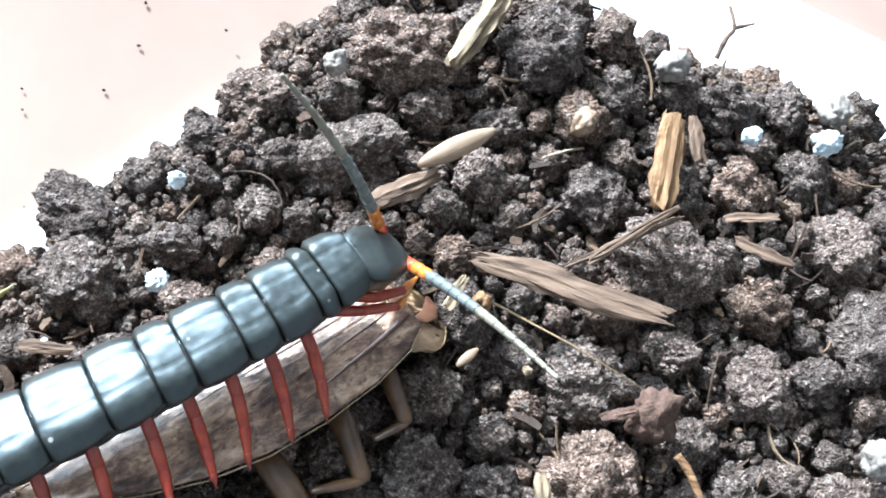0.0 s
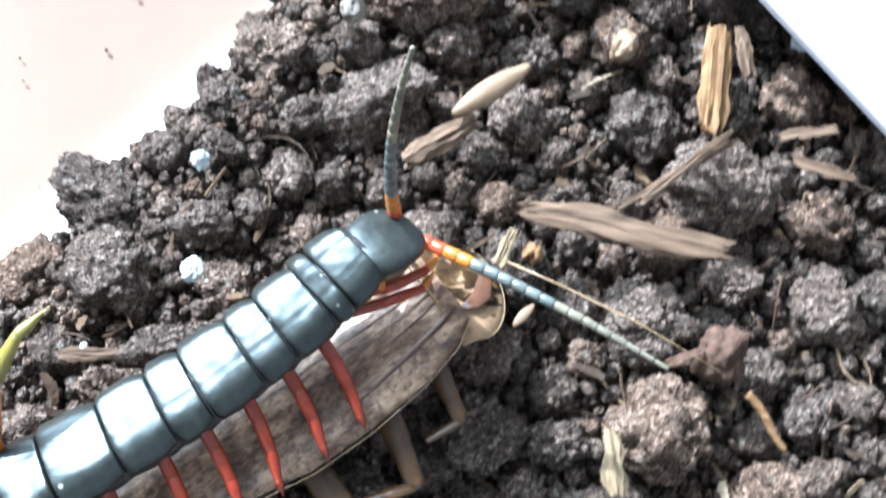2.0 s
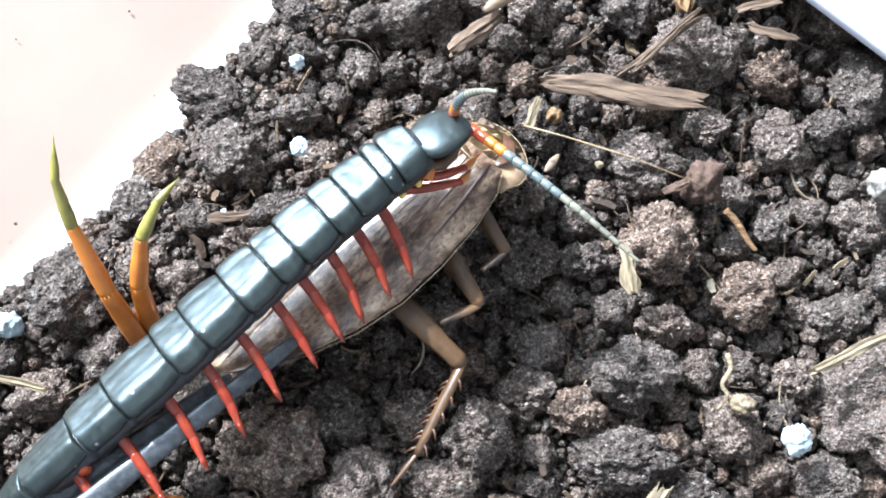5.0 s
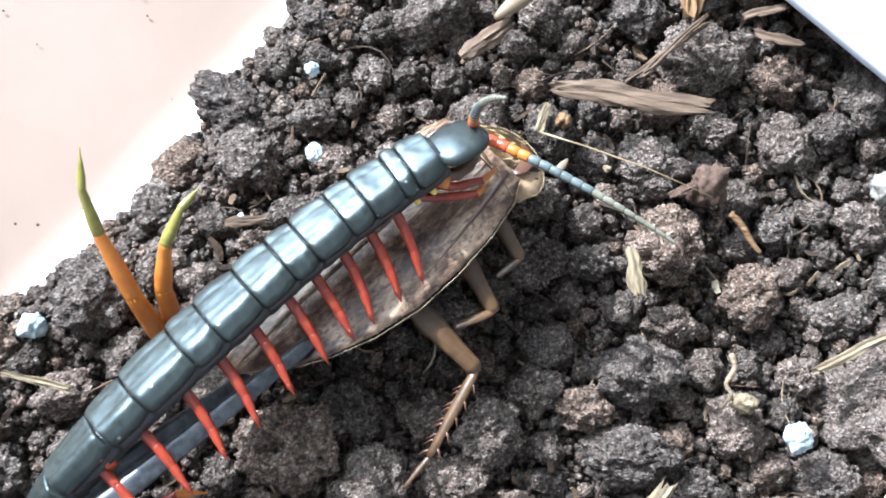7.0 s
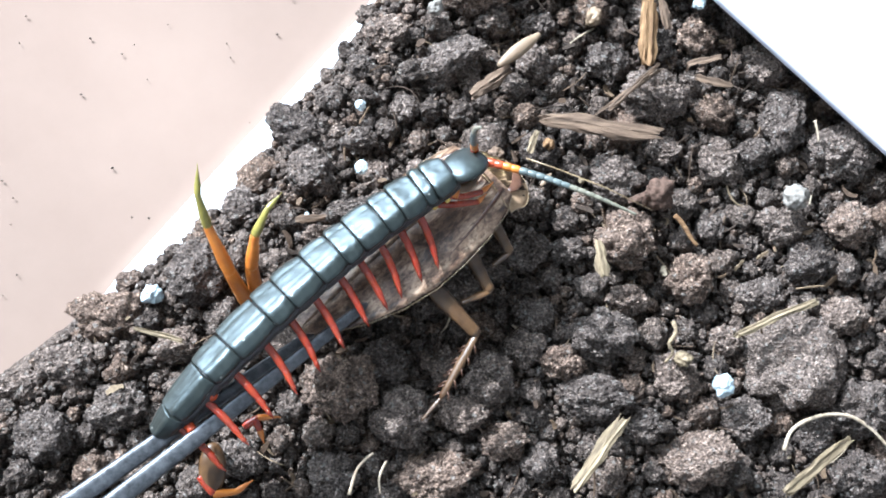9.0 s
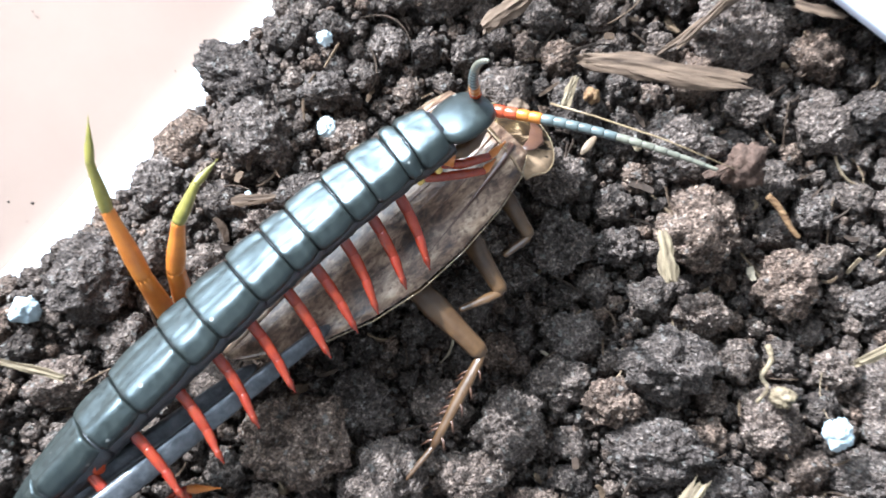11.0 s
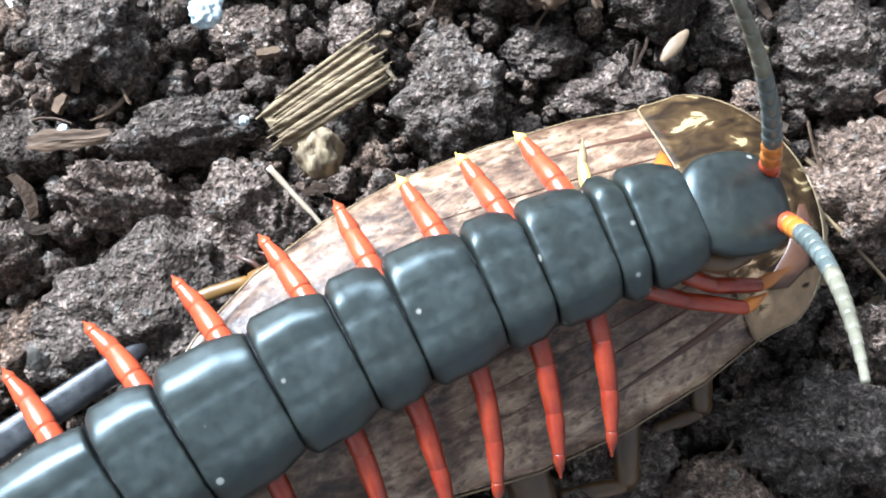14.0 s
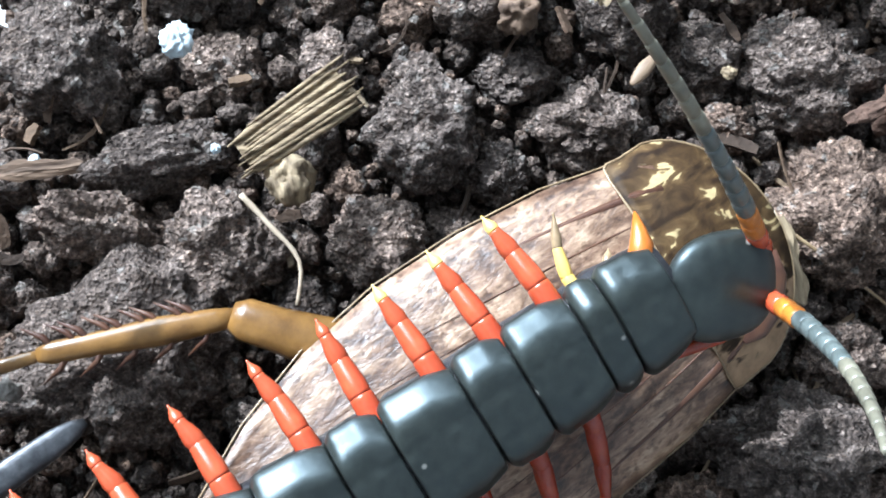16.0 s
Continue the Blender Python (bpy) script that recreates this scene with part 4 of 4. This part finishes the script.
# seconds, joint behind the head, course (yaw), rise (pitch), roll, turn of the head: degrees along the body
BODY = [
    (0, (-9.60, 5.14, 8.74), (38.2, 4.7, 7.9, -1.7), (4.6, 2.5, -1.7, 1.2), (-5.4, -8.5, 2.5), (-5.7, -30.6)),
    (1.5, (-10.05, 5.15, 9.00), (33.2, -4.1, 8.2, -1.1), (7.9, 0.9, -1.1, 1.0), (-9.8, -9.1, 2.3), (-14.3, -29.4)),
    (2.5, (-14.05, 2.24, 9.14), (34.1, -2.8, 7.1, -1.2), (8.5, 0.3, -0.8, 0.8), (-17.8, -10.2, 3.4), (-6.5, -30.0)),
    (3, (-13.45, 2.30, 9.34), (36.9, -0.4, 5.4, 0.3), (8.5, 0.2, -0.7, 0.7), (-19.3, -11.6, 3.6), (-9.0, -28.6)),
    (3.5, (-14.54, 2.25, 10.40), (39.1, 0.6, 4.2, 1.4), (6.4, 0.2, 0.1, -0.1), (-17.1, -9.8, 3.1), (-5.6, -15.3)),
    (4, (-14.36, 1.55, 10.86), (41.6, 1.1, 3.1, 2.5), (6.6, 0.4, 0.5, -0.3), (-17.4, -11.4, 2.6), (-2.6, -15.1)),
    (6.5, (-13.39, 1.26, 11.02), (42.5, 5.0, 0.9, 4.8), (6.1, 0.5, 0.5, -0.3), (-19.6, -9.9, 0.8), (2.9, -12.2)),
    (8, (-13.91, 1.19, 11.83), (43.3, 12.5, 5.8, 3.4), (2.2, -1.1, 0.2, -0.3), (-18.9, -7.8, 1.8), (3.3, -13.6)),
    (10.5, (-13.95, 0.65, 11.61), (42.7, 6.5, 0.5, 3.0), (3.0, 0.3, 0.1, -0.1), (-16.9, -11.0, 3.0), (4.3, -13.2)),
    (11, (-14.76, 1.10, 10.79), (44.3, 6.7, 0.6, 2.7), (7.1, 0.8, 0.6, -0.1), (-20.6, -13.4, -0.2), (5.0, -13.0)),
    (12, (-12.42, 0.97, 10.62), (44.6, 7.1, -0.1, 1.1), (7.0, 0.3, 0.1, -0.0), (-17.4, -11.2, 2.5), (1.1, -14.1)),
    (12.5, (-8.05, -2.38, 10.97), (38.2, 8.4, -0.2, 0.8), (7.8, -0.4, 0.4, -0.4), (-16.3, -12.3, 4.6), (-1.1, -9.4)),
    (13, (-6.60, -3.52, 10.60), (36.5, 9.4, -0.5, 1.2), (6.1, 0.1, 0.0, -0.1), (-13.4, -6.5, 1.7), (-1.9, -9.4)),
    (13.5, (-3.52, -5.95, 9.81), (32.8, 11.4, -1.3, 2.1), (2.6, 1.4, -0.7, 0.5), (-7.2, 6.0, -4.4), (-3.6, -9.2)),
    (14.5, (-1.78, -7.94, 10.22), (29.4, 6.0, 1.6, -0.0), (4.4, 0.4, -0.1, 0.0), (6.5, 1.0, -0.8), (-15.1, -15.6)),
    (15, (-1.44, -8.95, 10.54), (28.8, -4.1, 3.2, 3.6), (5.0, -0.5, 0.4, -0.4), (13.1, -1.5, 0.8), (-18.2, -16.1)),
    (16, (-2.00, -9.94, 10.64), (27.2, -6.6, 2.8, 4.8), (5.2, -0.8, 0.6, -0.5), (15.3, -2.3, 1.3), (-19.3, -16.3)),
]
ANTENNA_LEFT = [(0, (-0.516, 0.204, 0.832)), (1.5, (-0.347, 0.318, 0.882)), (2.5, (-0.213, 0.091, 0.973)), (3, (-0.355, 0.025, 0.935)), (3.5, (-0.190, -0.044, 0.981)), (4, (-0.056, -0.134, 0.989)), (6.5, (-0.092, -0.085, 0.992)), (8, (-0.165, -0.026, 0.986)), (10.5, (-0.206, -0.023, 0.978)), (11, (-0.195, -0.063, 0.979)), (12, (-0.228, -0.165, 0.960)), (12.5, (-0.341, -0.102, 0.934)), (13.5, (-0.466, 0.169, 0.868)), (14.5, (-0.491, 0.267, 0.829)), (16, (-0.580, 0.407, 0.705))]
ANTENNA_RIGHT = [(0, (0.487, -0.514, 0.706)), (1.5, (0.882, -0.419, 0.216)), (2.5, (0.804, -0.413, 0.429)), (3, (0.619, -0.465, 0.633)), (3.5, (0.555, -0.613, 0.563)), (4, (0.598, -0.637, 0.487)), (6.5, (0.779, -0.572, 0.258)), (8, (0.873, -0.405, 0.272)), (10.5, (0.891, -0.300, 0.341)), (11, (0.887, -0.291, 0.359)), (12, (0.847, -0.350, 0.400)), (12.5, (0.137, -0.480, 0.867)), (13.5, (-0.250, -0.411, 0.877)), (14.5, (-0.213, -0.413, 0.886)), (16, (-0.207, -0.322, 0.924))]


def axes(yaw, pitch, roll):
    f = Vector((math.cos(yaw) * math.cos(pitch), math.sin(yaw) * math.cos(pitch), math.sin(pitch)))
    left = Vector((-math.sin(yaw), math.cos(yaw), 0))
    up = f.cross(left)
    c, s = math.cos(roll), math.sin(roll)
    return f, left * c + up * s, up * c - left * s


def frame_of(origin, f, left, up):
    m = Matrix((f, left, up)).transposed().to_4x4()
    m.translation = origin
    return m


def twist(t):
    """How far the body lies over on its left side (degrees) until it turns over."""
    return (14.0 + 13.0 * max(0.0, min(1.0, (t - 1.5) / 2))) * max(0.0, min(1.0, (13.1 - t) / 1.1))


def body_frames(row):
    """Poses of the head and of each plate (its front joint; x ahead, z out of the back), in metres."""
    t, place, yaw, pitch, roll, head = row
    poly = lambda c, s: radians(sum(v * s ** k for k, v in enumerate(c)))  # noqa: E731
    p, run, out = Vector(place) * MM, -1.2, []
    lean = (22 + 14 * max(0.0, min(1.0, t - 2.0))) * max(0.0, min(1.0, (13.2 - t) / 1.4))      # the head leans over until the body turns
    f, left, up = axes(poly(yaw, run) + radians(head[0]), poly(pitch, run) + radians(head[1]), poly(roll, run) - radians(lean))
    out.append(frame_of(p, f, left, up))
    for k, length in enumerate(PLATES):
        mid = run + length / 40
        droop = radians((0, 10, 32)[max(0, k - 9)])       # the tail bends down under the tweezers
        f, left, up = axes(poly(yaw, mid), poly(pitch, mid) + droop, poly(roll, mid) - radians(twist(t)))
        aside = Vector((-f.y, f.x, 0)) * 0.025 * twist(t) * MM
        out.append(frame_of(p + aside, f, left, up))
        p = p - f * length * MM
        run += length / 20
    return out


def plate_mesh(length, w0, w1):
    """An arched back plate: low curved top, raised side margins, scalloped sides, ends rolled down into narrow joints."""
    bm = bmesh.new()
    rings = []
    ends = [0.012, 0.028, 0.05, 0.09, 0.16, 0.26, 0.42, 0.65]
    xs = ends + [0.65 + (length - 1.30) * k / 6 for k in range(1, 6)] + [length - e for e in reversed(ends)]
    lanes = [-1 + 2 * k / 30 for k in range(31)]
    for x in xs:
        u = x / length
        end = min(x, length - x)
        dip = 0.55 * math.exp(-(max(0.0, end - 0.012) / 0.030) ** 1.2) + 0.04 * math.exp(-(end / 0.32) ** 2)
        bow = min(1.0, max(0.0, 0.20 + 2.2 * u)) ** 0.6 * min(1.0, (length - x) / 0.42) ** 0.40
        w = (w0 + (w1 - w0) * u) * (0.79 + 0.245 * bow)
        ring = [(-x, -w * 0.84, -1.95 - dip), (-x, -w * 0.96, -1.55 - dip), (-x, -w * 1.01, -1.22 - dip)]
        for lane in lanes:
            q = abs(lane)
            y = w * lane
            z = 0.12 - 0.26 * q ** 2 - 0.88 * max(0.0, (q - 0.56) / 0.44) ** 2.1 - dip
            z += 0.09 * math.exp(-((q - 0.97) / 0.04) ** 2) - 0.05 * math.exp(-((q - 0.86) / 0.06) ** 2) - 0.03 * math.exp(-((q - 0.34) / 0.05) ** 2)
            z += 0.12 * noise.noise(Vector((x * 0.6, y * 0.6, length * 3))) + 0.04 * noise.noise(Vector((x * 1.5, y * 1.5, length * 5)))
            ring.append((-x, y, z))
        ring += [(-x, w * 1.01, -1.22 - dip), (-x, w * 0.96, -1.55 - dip), (-x, w * 0.84, -1.95 - dip)]
        rings.append([tuple(c * MM for c in p) for p in ring])
    loft(bm, rings)
    bmesh.ops.recalc_face_normals(bm, faces=bm.faces)
    return bm


def flank_mesh(length, w0, w1):
    """The soft wrinkled dark body below a back plate."""
    bm = bmesh.new()
    rings, n = [], 22
    for k in range(9):
        u = k / 8
        x = 0.25 - u * (length + 0.5)
        w = (w0 + (w1 - w0) * u) * (0.88 + 0.05 * math.sin(math.pi * u))
        ring = []
        for j in range(n):
            a = 2 * math.pi * j / n
            k2 = 1 + 0.07 * noise.noise(Vector((x * 1.3, math.cos(a) * 3, math.sin(a) * 3)))
            ring.append((x * MM, w * math.cos(a) * k2 * MM, (-2.0 + 1.7 * math.sin(a) * k2) * MM))
        rings.append(ring)
    loft(bm, rings)
    bmesh.ops.recalc_face_normals(bm, faces=bm.faces)
    return bm


def head_mesh():
    bm = bmesh.new()
    bmesh.ops.create_uvsphere(bm, u_segments=40, v_segments=24, radius=1.0)
    for v in bm.verts:
        x, y, z = v.co
        r = math.hypot(x, y)
        k = (abs(x) ** 2.5 + abs(y) ** 2.5) ** (1 / 2.5) if r > 1e-6 else 1
        f = r / k if k > 1e-6 else 1
        x, y = x * f, y * f
        v.co = Vector(((2.15 + x * 2.5) * MM, y * 2.28 * MM, (math.copysign(abs(z) ** 0.8, z) * (0.88 if z > 0 else 0.8) - 0.62 - 0.10 * x * x + 0.02 * noise.noise(v.co * 4)) * MM))
    return bm


def leg_pieces(points, radii, mats, parent, label):
    """A jointed leg: its base is the part, the other joints hang under it."""
    first = None
    for k in range(len(points) - 1):
        a, b = Vector(points[k]), Vector(points[k + 1])
        bm = bmesh.new()
        ps = [a + (b - a) * u for u in (-0.04, 0.05, 0.3, 0.6, 0.88, 0.97, 1.03)]
        r0, r1 = radii[k], radii[k + 1]
        rs = [r0 * 0.92, r0 * 0.99, r0 * 1.03, (r0 + r1) * 0.52, r1 * 1.03, r1 * 1.0, r1 * 0.9]
        tube(bm, [p * MM for p in ps], [r * MM for r in rs], 12)
        piece = part("leg" if first is None else "leg_joint", bm, mats[k], first or parent, label if first is None else "")
        first = first or piece
    return first


def build_centipede():
    root = tagged(new("centipede"), "dark slate blue centipede with red legs gripping a cockroach", "centipede")
    head = part("head", head_mesh(), M_TERGITE, root, "smooth dark slate head shield")
    segs, legs = [], []
    rng = random.Random(4)
    for k, length in enumerate(PLATES):
        seg = part("body_segment", flank_mesh(length, HALF[k], HALF[k + 1]), M_FLANK, root, "black wrinkled flank below the back plate")
        if k == 0:
            # the broad first plate and the short second one
            part("back_plate", plate_mesh(length * 0.66, HALF[0], HALF[1]), M_TERGITE, seg, "glossy slate blue back plate")
            second = plate_mesh(length * 0.34, HALF[1], HALF[1])
            bmesh.ops.translate(second, verts=second.verts, vec=(-length * 0.66 * MM, 0, 0))
            part("back_plate", second, M_TERGITE, seg, "short slate blue back plate")
        else:
            part("back_plate", plate_mesh(length, HALF[k], HALF[k + 1]), M_TERGITE, seg, "glossy slate blue back plate")
        segs.append(seg)
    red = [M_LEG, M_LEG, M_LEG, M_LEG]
    for k in range(1, len(PLATES)):
        x, w = -PLATES[k] * 0.42, HALF[k] * 0.66
        for side in (-1, 1):
            s = 1.12 if side < 0 else 0.80
            back = (-0.16 if side < 0 else -0.03 - 0.03 * max(0, k - 4)) + rng.uniform(-0.06, 0.06)
            x += 0.8 if side > 0 else 0
            # sunlight on the left row is put into its paler coral colour
            mats = red if side < 0 else [M_LEG_CORAL_LIT, M_LEG_CORAL_LIT, M_LEG_CORAL_LIT, M_LEG_CORAL_LIT if k > 3 else M_LEG_YELLOW]
            low = -2.9 if side < 0 else -3.2
            pts = [(x, side * w, -1.5), (x + back * 0.8 * s, side * (w + 1.7 * s), -2.0), (x + back * 2.6 * s, side * (w + 3.4 * s), low + 0.3), (x + back * 5.0 * s, side * (w + 4.8 * s), low), (x + back * 6.3 * s, side * (w + 5.6 * s), low - 0.5)]
            legs.append((k, side, leg_pieces(pts, [0.43, 0.42, 0.37, 0.26, 0.07] if side < 0 else [0.52, 0.50, 0.42, 0.27, 0.05], mats, root, "glossy red jointed walking leg" if side < 0 else "glossy red jointed walking leg coloured coral as if sunlit")))
    # the two front pairs reach ahead along the prey
    for k, (y0, y1, x1, mat) in enumerate(((1.9, 3.2, 4.2, M_LEG), (2.1, 3.9, 3.8, M_LEG))):
        for side in (-1, 1):
            if side < 0:
                pts = [(-1.6 - 1.6 * k, -y0, -1.6), (0.3 - 1.4 * k, -y0 - 1.0, -2.9), (2.5 - k, -y1 - 0.3, -3.5), (x1 - k, -y1, -3.9)]
            else:
                pts = [(-1.6 - 1.6 * k, 1.2, -1.6), (-1.7 - 1.6 * k, 1.7 + 0.9 * k, -2.2), (-1.5 - 1.5 * k, 2.0 + 1.7 * k, -2.6), (-1.1 - 1.3 * k, 2.3 + 2.6 * k, -3.0)]
            legs.append((0, side, leg_pieces(pts, [0.36, 0.36, 0.3, 0.08] if side < 0 else [0.30, 0.28, 0.22, 0.06], [mat, M_LEG, M_LEG_ORANGE] if side < 0 else [M_LEG_YELLOW, M_LEG_YELLOW, M_RIM], root, "short front leg clasping the prey")))
    # poison claws under the head
    for side in (-1, 1):
        bm = bmesh.new()
        if side > 0:
            ps = [(-0.9, 1.2, -1.8), (-0.4, 1.7, -1.7), (-0.1, 2.2, -1.8), (0.2, 2.7, -2.2), (0.5, 3.2, -2.7)]
        else:
            ps = [(-0.9, -1.5, -1.7), (0.8, -2.2, -2.0), (2.0, -2.1, -2.6), (3.2, -1.6, -3.1), (3.9, -0.7, -3.6)]
        tube(bm, [Vector(p) * MM for p in ps], [r * MM for r in (0.5, 0.6, 0.5, 0.3, 0.06)], 12)
        claw = part("poison_claw", bm, M_LEG_ORANGE if side > 0 else M_ROACH, root, "curved orange-brown poison claw")
        legs.append((0, side, claw))
    # the long orange hind legs raised behind the body, given where they stand at eight seconds
    back = body_frames(next(r for r in BODY if r[0] == 8))[5].inverted()
    still = []
    olive = [M_LEG_ORANGE, M_LEG_ORANGE, M_LEG_OLIVE, M_LEG_OLIVE]
    for pts in (((-34.6, -13.4, 1), (-37.0, -9.8, 5), (-39.5, -5.2, 8), (-40.6, -2.1, 10), (-40.7, 1.0, 11)), ((-33.8, -12.0, 1), (-34.7, -9.2, 5), (-34.5, -6.0, 8), (-33.3, -3.3, 9), (-31.8, -1.5, 9))):
        pts = [(back @ (Vector(p) * MM)) / MM for p in pts]
        still.append(leg_pieces(pts, [0.82, 0.72, 0.52, 0.34, 0.05], olive, root, "long orange hind leg with an olive tip"))
    # the tail bent down below the tweezers
    # shade on the amber plate is put into its colour by the darker brown
    for p, r, mat in (((-38.4, -31.2, 1.0), 1.9, M_ROACH),):
        bm = bmesh.new()
        bmesh.ops.create_uvsphere(bm, u_segments=18, v_segments=12, radius=1.0)
        for v in bm.verts:
            v.co = back @ (Vector((p[0] + v.co.x * r * 0.8, p[1] + v.co.y * r * 1.5, p[2] + v.co.z * r * 0.45)) * MM)
        still.append(part("tail_plate", bm, mat, root, "amber tail plate bent under the body, coloured brown as if shaded"))
    for pts in (((-39.7, -32.1, 1.0), (-38.2, -34.0, 1.2), (-35.8, -33.8, 1.2), (-34.0, -32.6, 1.2)), ((-35.0, -26.6, 2.4), (-33.6, -25.6, 3.0), (-31.2, -25.6, 2.8)), ((-33.9, -25.8, 2.9), (-33.4, -27.0, 2.6), (-32.9, -28.4, 2.2))):
        pts = [(back @ (Vector(p) * MM)) / MM for p in pts]
        still.append(leg_pieces(pts, [0.5, 0.45, 0.35, 0.08][-len(pts):] if len(pts) < 4 else [0.5, 0.45, 0.35, 0.08], [M_LEG, M_LEG_ORANGE, M_LEG_ORANGE], root, "thin red-orange tail leg"))
    ants = []
    for side in (1, -1):
        base = None
        for j in range(18):
            r = 0.38 * (1 - j / 18) ** 0.7 + 0.10
            mat = M_LEG_CORAL_LIT if j < 2 else M_LEG_ORANGE if j < 4 else (M_ANT_BLUE if j < 10 else M_ANT_OLIVE)
            bm = bmesh.new()
            x0, x1 = j * 0.95, (j + 1) * 0.95
            bend = lambda x: 0.012 * x * (16 - x)  # noqa: E731
            ps = [(x, 0, bend(x)) for x in (x0 - 0.02, x0 + 0.10, x0 + 0.45, x1 - 0.12, x1 + 0.02)]
            tube(bm, [Vector(p) * MM for p in ps], [r * f * MM for f in (0.86, 0.95, 1.0, 0.98, 0.86)], 10)
            if base is None:
                base = part("antenna", bm, mat, root, "jointed antenna, orange then blue-grey")
            else:
                part("antenna_joint", bm, mat, base)
        ants.append(base)
    return root, head, segs, legs, ants, still


centipede, centipede_head, segments, centipede_legs, antennae, rear = build_centipede()


def motions():
    roots, heads, rows_of = [], [], [[] for _ in segments]
    for row in BODY:
        frames = body_frames(row)
        m = frames[5]
        inv = m.inverted()
        roots.append((row[0], m))
        heads.append((row[0], inv @ frames[0]))
        for k in range(len(segments)):
            rows_of[k].append((row[0], inv @ frames[k + 1]))
    walk(centipede, roots)
    walk(centipede_head, heads)
    for ob, rows in zip(segments, rows_of):
        walk(ob, rows)
    # the far row of legs is drawn in under the body until the body turns over
    tuck = ((0, 3.2), (3.5, 3.8), (12, 3.7), (12.5, 1.9), (13, 1.4), (13.5, 0.3), (16, 0))
    for k, side, ob in centipede_legs:
        rows = []
        for t, m in rows_of[k]:
            i = max(j for j in range(len(tuck) - 1) if tuck[j][0] <= t)
            (t0, a), (t1, b) = tuck[i], tuck[i + 1]
            inwards = a + (b - a) * (t - t0) / (t1 - t0) if side > 0 else 0
            rows.append((t, m @ pose(0, 0, 0, twist(t)) @ pose(0, -(inwards + 0.025 * twist(t)) * MM, 0)))
        walk(ob, rows)
    rest = next(m for t, m in roots if t == 8)
    drift = lambda t: 2.2 if t < 2.8 else 1.6 if t < 3.2 else 0.8 if t < 3.8 else 0.1 if t < 10 else 0.5 if t < 10.8 else 1.0 if t < 11.5 else 2.2  # noqa: E731
    for ob in rear:
        walk(ob, [(t, m.inverted() @ pose(drift(t) * MM, 0, 0) @ rest) for t, m in roots])
    for ob, side, course in zip(antennae, (1, -1), (ANTENNA_LEFT, ANTENNA_RIGHT)):
        rows = []
        for t, way in course:
            m, h = next((m, h) for (s, m), (_, h) in zip(roots, heads) if s == t)
            base = h @ Vector((4.4 * MM, side * 0.95 * MM, -1.05 * MM))
            d = m.to_3x3().inverted() @ Vector(way)
            turn = d.to_track_quat("X", "Z").to_matrix().to_4x4()
            turn.translation = base
            rows.append((t, turn))
        walk(ob, rows)
    rows = []
    for t, place, (yaw, pitch, roll) in ROACH:
        rows.append((t, frame_of(Vector(place) * MM, *axes(radians(yaw), radians(pitch), radians(roll)))))
    walk(cockroach, rows)
    # the neck shield droops over the bent-down head until the prey is turned over
    hinge = pose(8.6 * MM, 0, -0.6 * MM)
    for ob in fore_parts:
        walk(ob, [(t, pose((-1.1 if t > 13 else 0) * MM, -y * MM, 0) @ hinge @ pose(0, 0, 0, 0, a, 0) @ hinge.inverted()) for t, a, y in ((0, 38, -0.2), (2.5, 30, -0.2), (12, 38, 0.2), (13, 20, 0.2), (13.5, 4, 0), (16, 6, 0))])
    legs = [(0, (1.0, 1.6, -3.2), 10), (14.0, (1.0, 1.6, -3.2), 10), (14.2, (2.0, 6.0, -2.8), 8), (14.5, (1.74, 6.18, -2.6), 18), (14.75, (-1.5, 6.0, -2.6), 10), (15.0, (-5.0, 5.8, -2.6), 2), (16, (-5.83, 5.77, -2.6), -1)]
    walk(hind_leg, [(t, pose(x * MM, y * MM, z * MM, 0, 0, a)) for t, (x, y, z), a in legs])
    grip = [(0, (-27, -17, 1.5), 0), (3, (-27, -17, 1.5), 0), (3.5, (-25.6, -15.6, 2.2), 0), (4, (-24.6, -14.6, 2.6), 0), (6.5, (-24, -14, 3.0), 0), (7, (-24, -14, 3.3), 0), (8, (-24, -14, 4.5), 0), (10.5, (-24, -14, 3.6), 0),
            (11, (-24, -14.2, 2.2), 0), (12, (-23.8, -16.4, 1.8), 0), (12.5, (-23.2, -16.2, 1.4), 0), (13, (-22.4, -15.4, 1.2), 0), (13.5, (-21.2, -12.8, 1.8), 0), (14, (-20.6, -10.2, 3.0), 0), (14.5, (-21.3, -10.7, 2.8), 0),
            (15, (-21.5, -11.2, 2.6), 0), (16, (-22.0, -12.1, 2.5), 0)]
    walk(tweezers, [(t, pose(x * MM, y * MM, z * MM, 0, 0, a)) for t, (x, y, z), a in grip])
    # the second arm slides off the prey when the body turns over
    slip = [(0, (0, 0, 0)), (12, (0, 0, 0)), (13, (0.5, -1.0, -0.5)), (14, (3, -8, -3)), (16, (3, -8, -3))]
    walk(free_arm, [(t, pose(x * MM, y * MM, z * MM)) for t, (x, y, z) in slip])
    edge = [(0, 60, 60, -40), (1.5, 42, 50, -40), (1.8, 19.0, 30.0, -42), (2, 15.9, 25.7, -42), (2.5, 21.9, 15.9, -43), (3, 20.4, 17.1, -43), (3.5, 19.3, 20.8, -39), (4, 21.4, 20.4, -34), (6.5, 20.9, 17.8, -36),
            (7, 21.9, 17.5, -37), (7.5, 21.2, 26.4, -39), (8, 23.8, 24.3, -40), (10.5, 22.4, 19.1, -36), (11, 22.2, 14.8, -35), (12, 36, 30, -36), (16, 60, 55, -36)]
    walk(lid, [(t, pose(x * MM, y * MM, 4 * MM, 0, 0, a)) for t, x, y, a in edge])


motions()
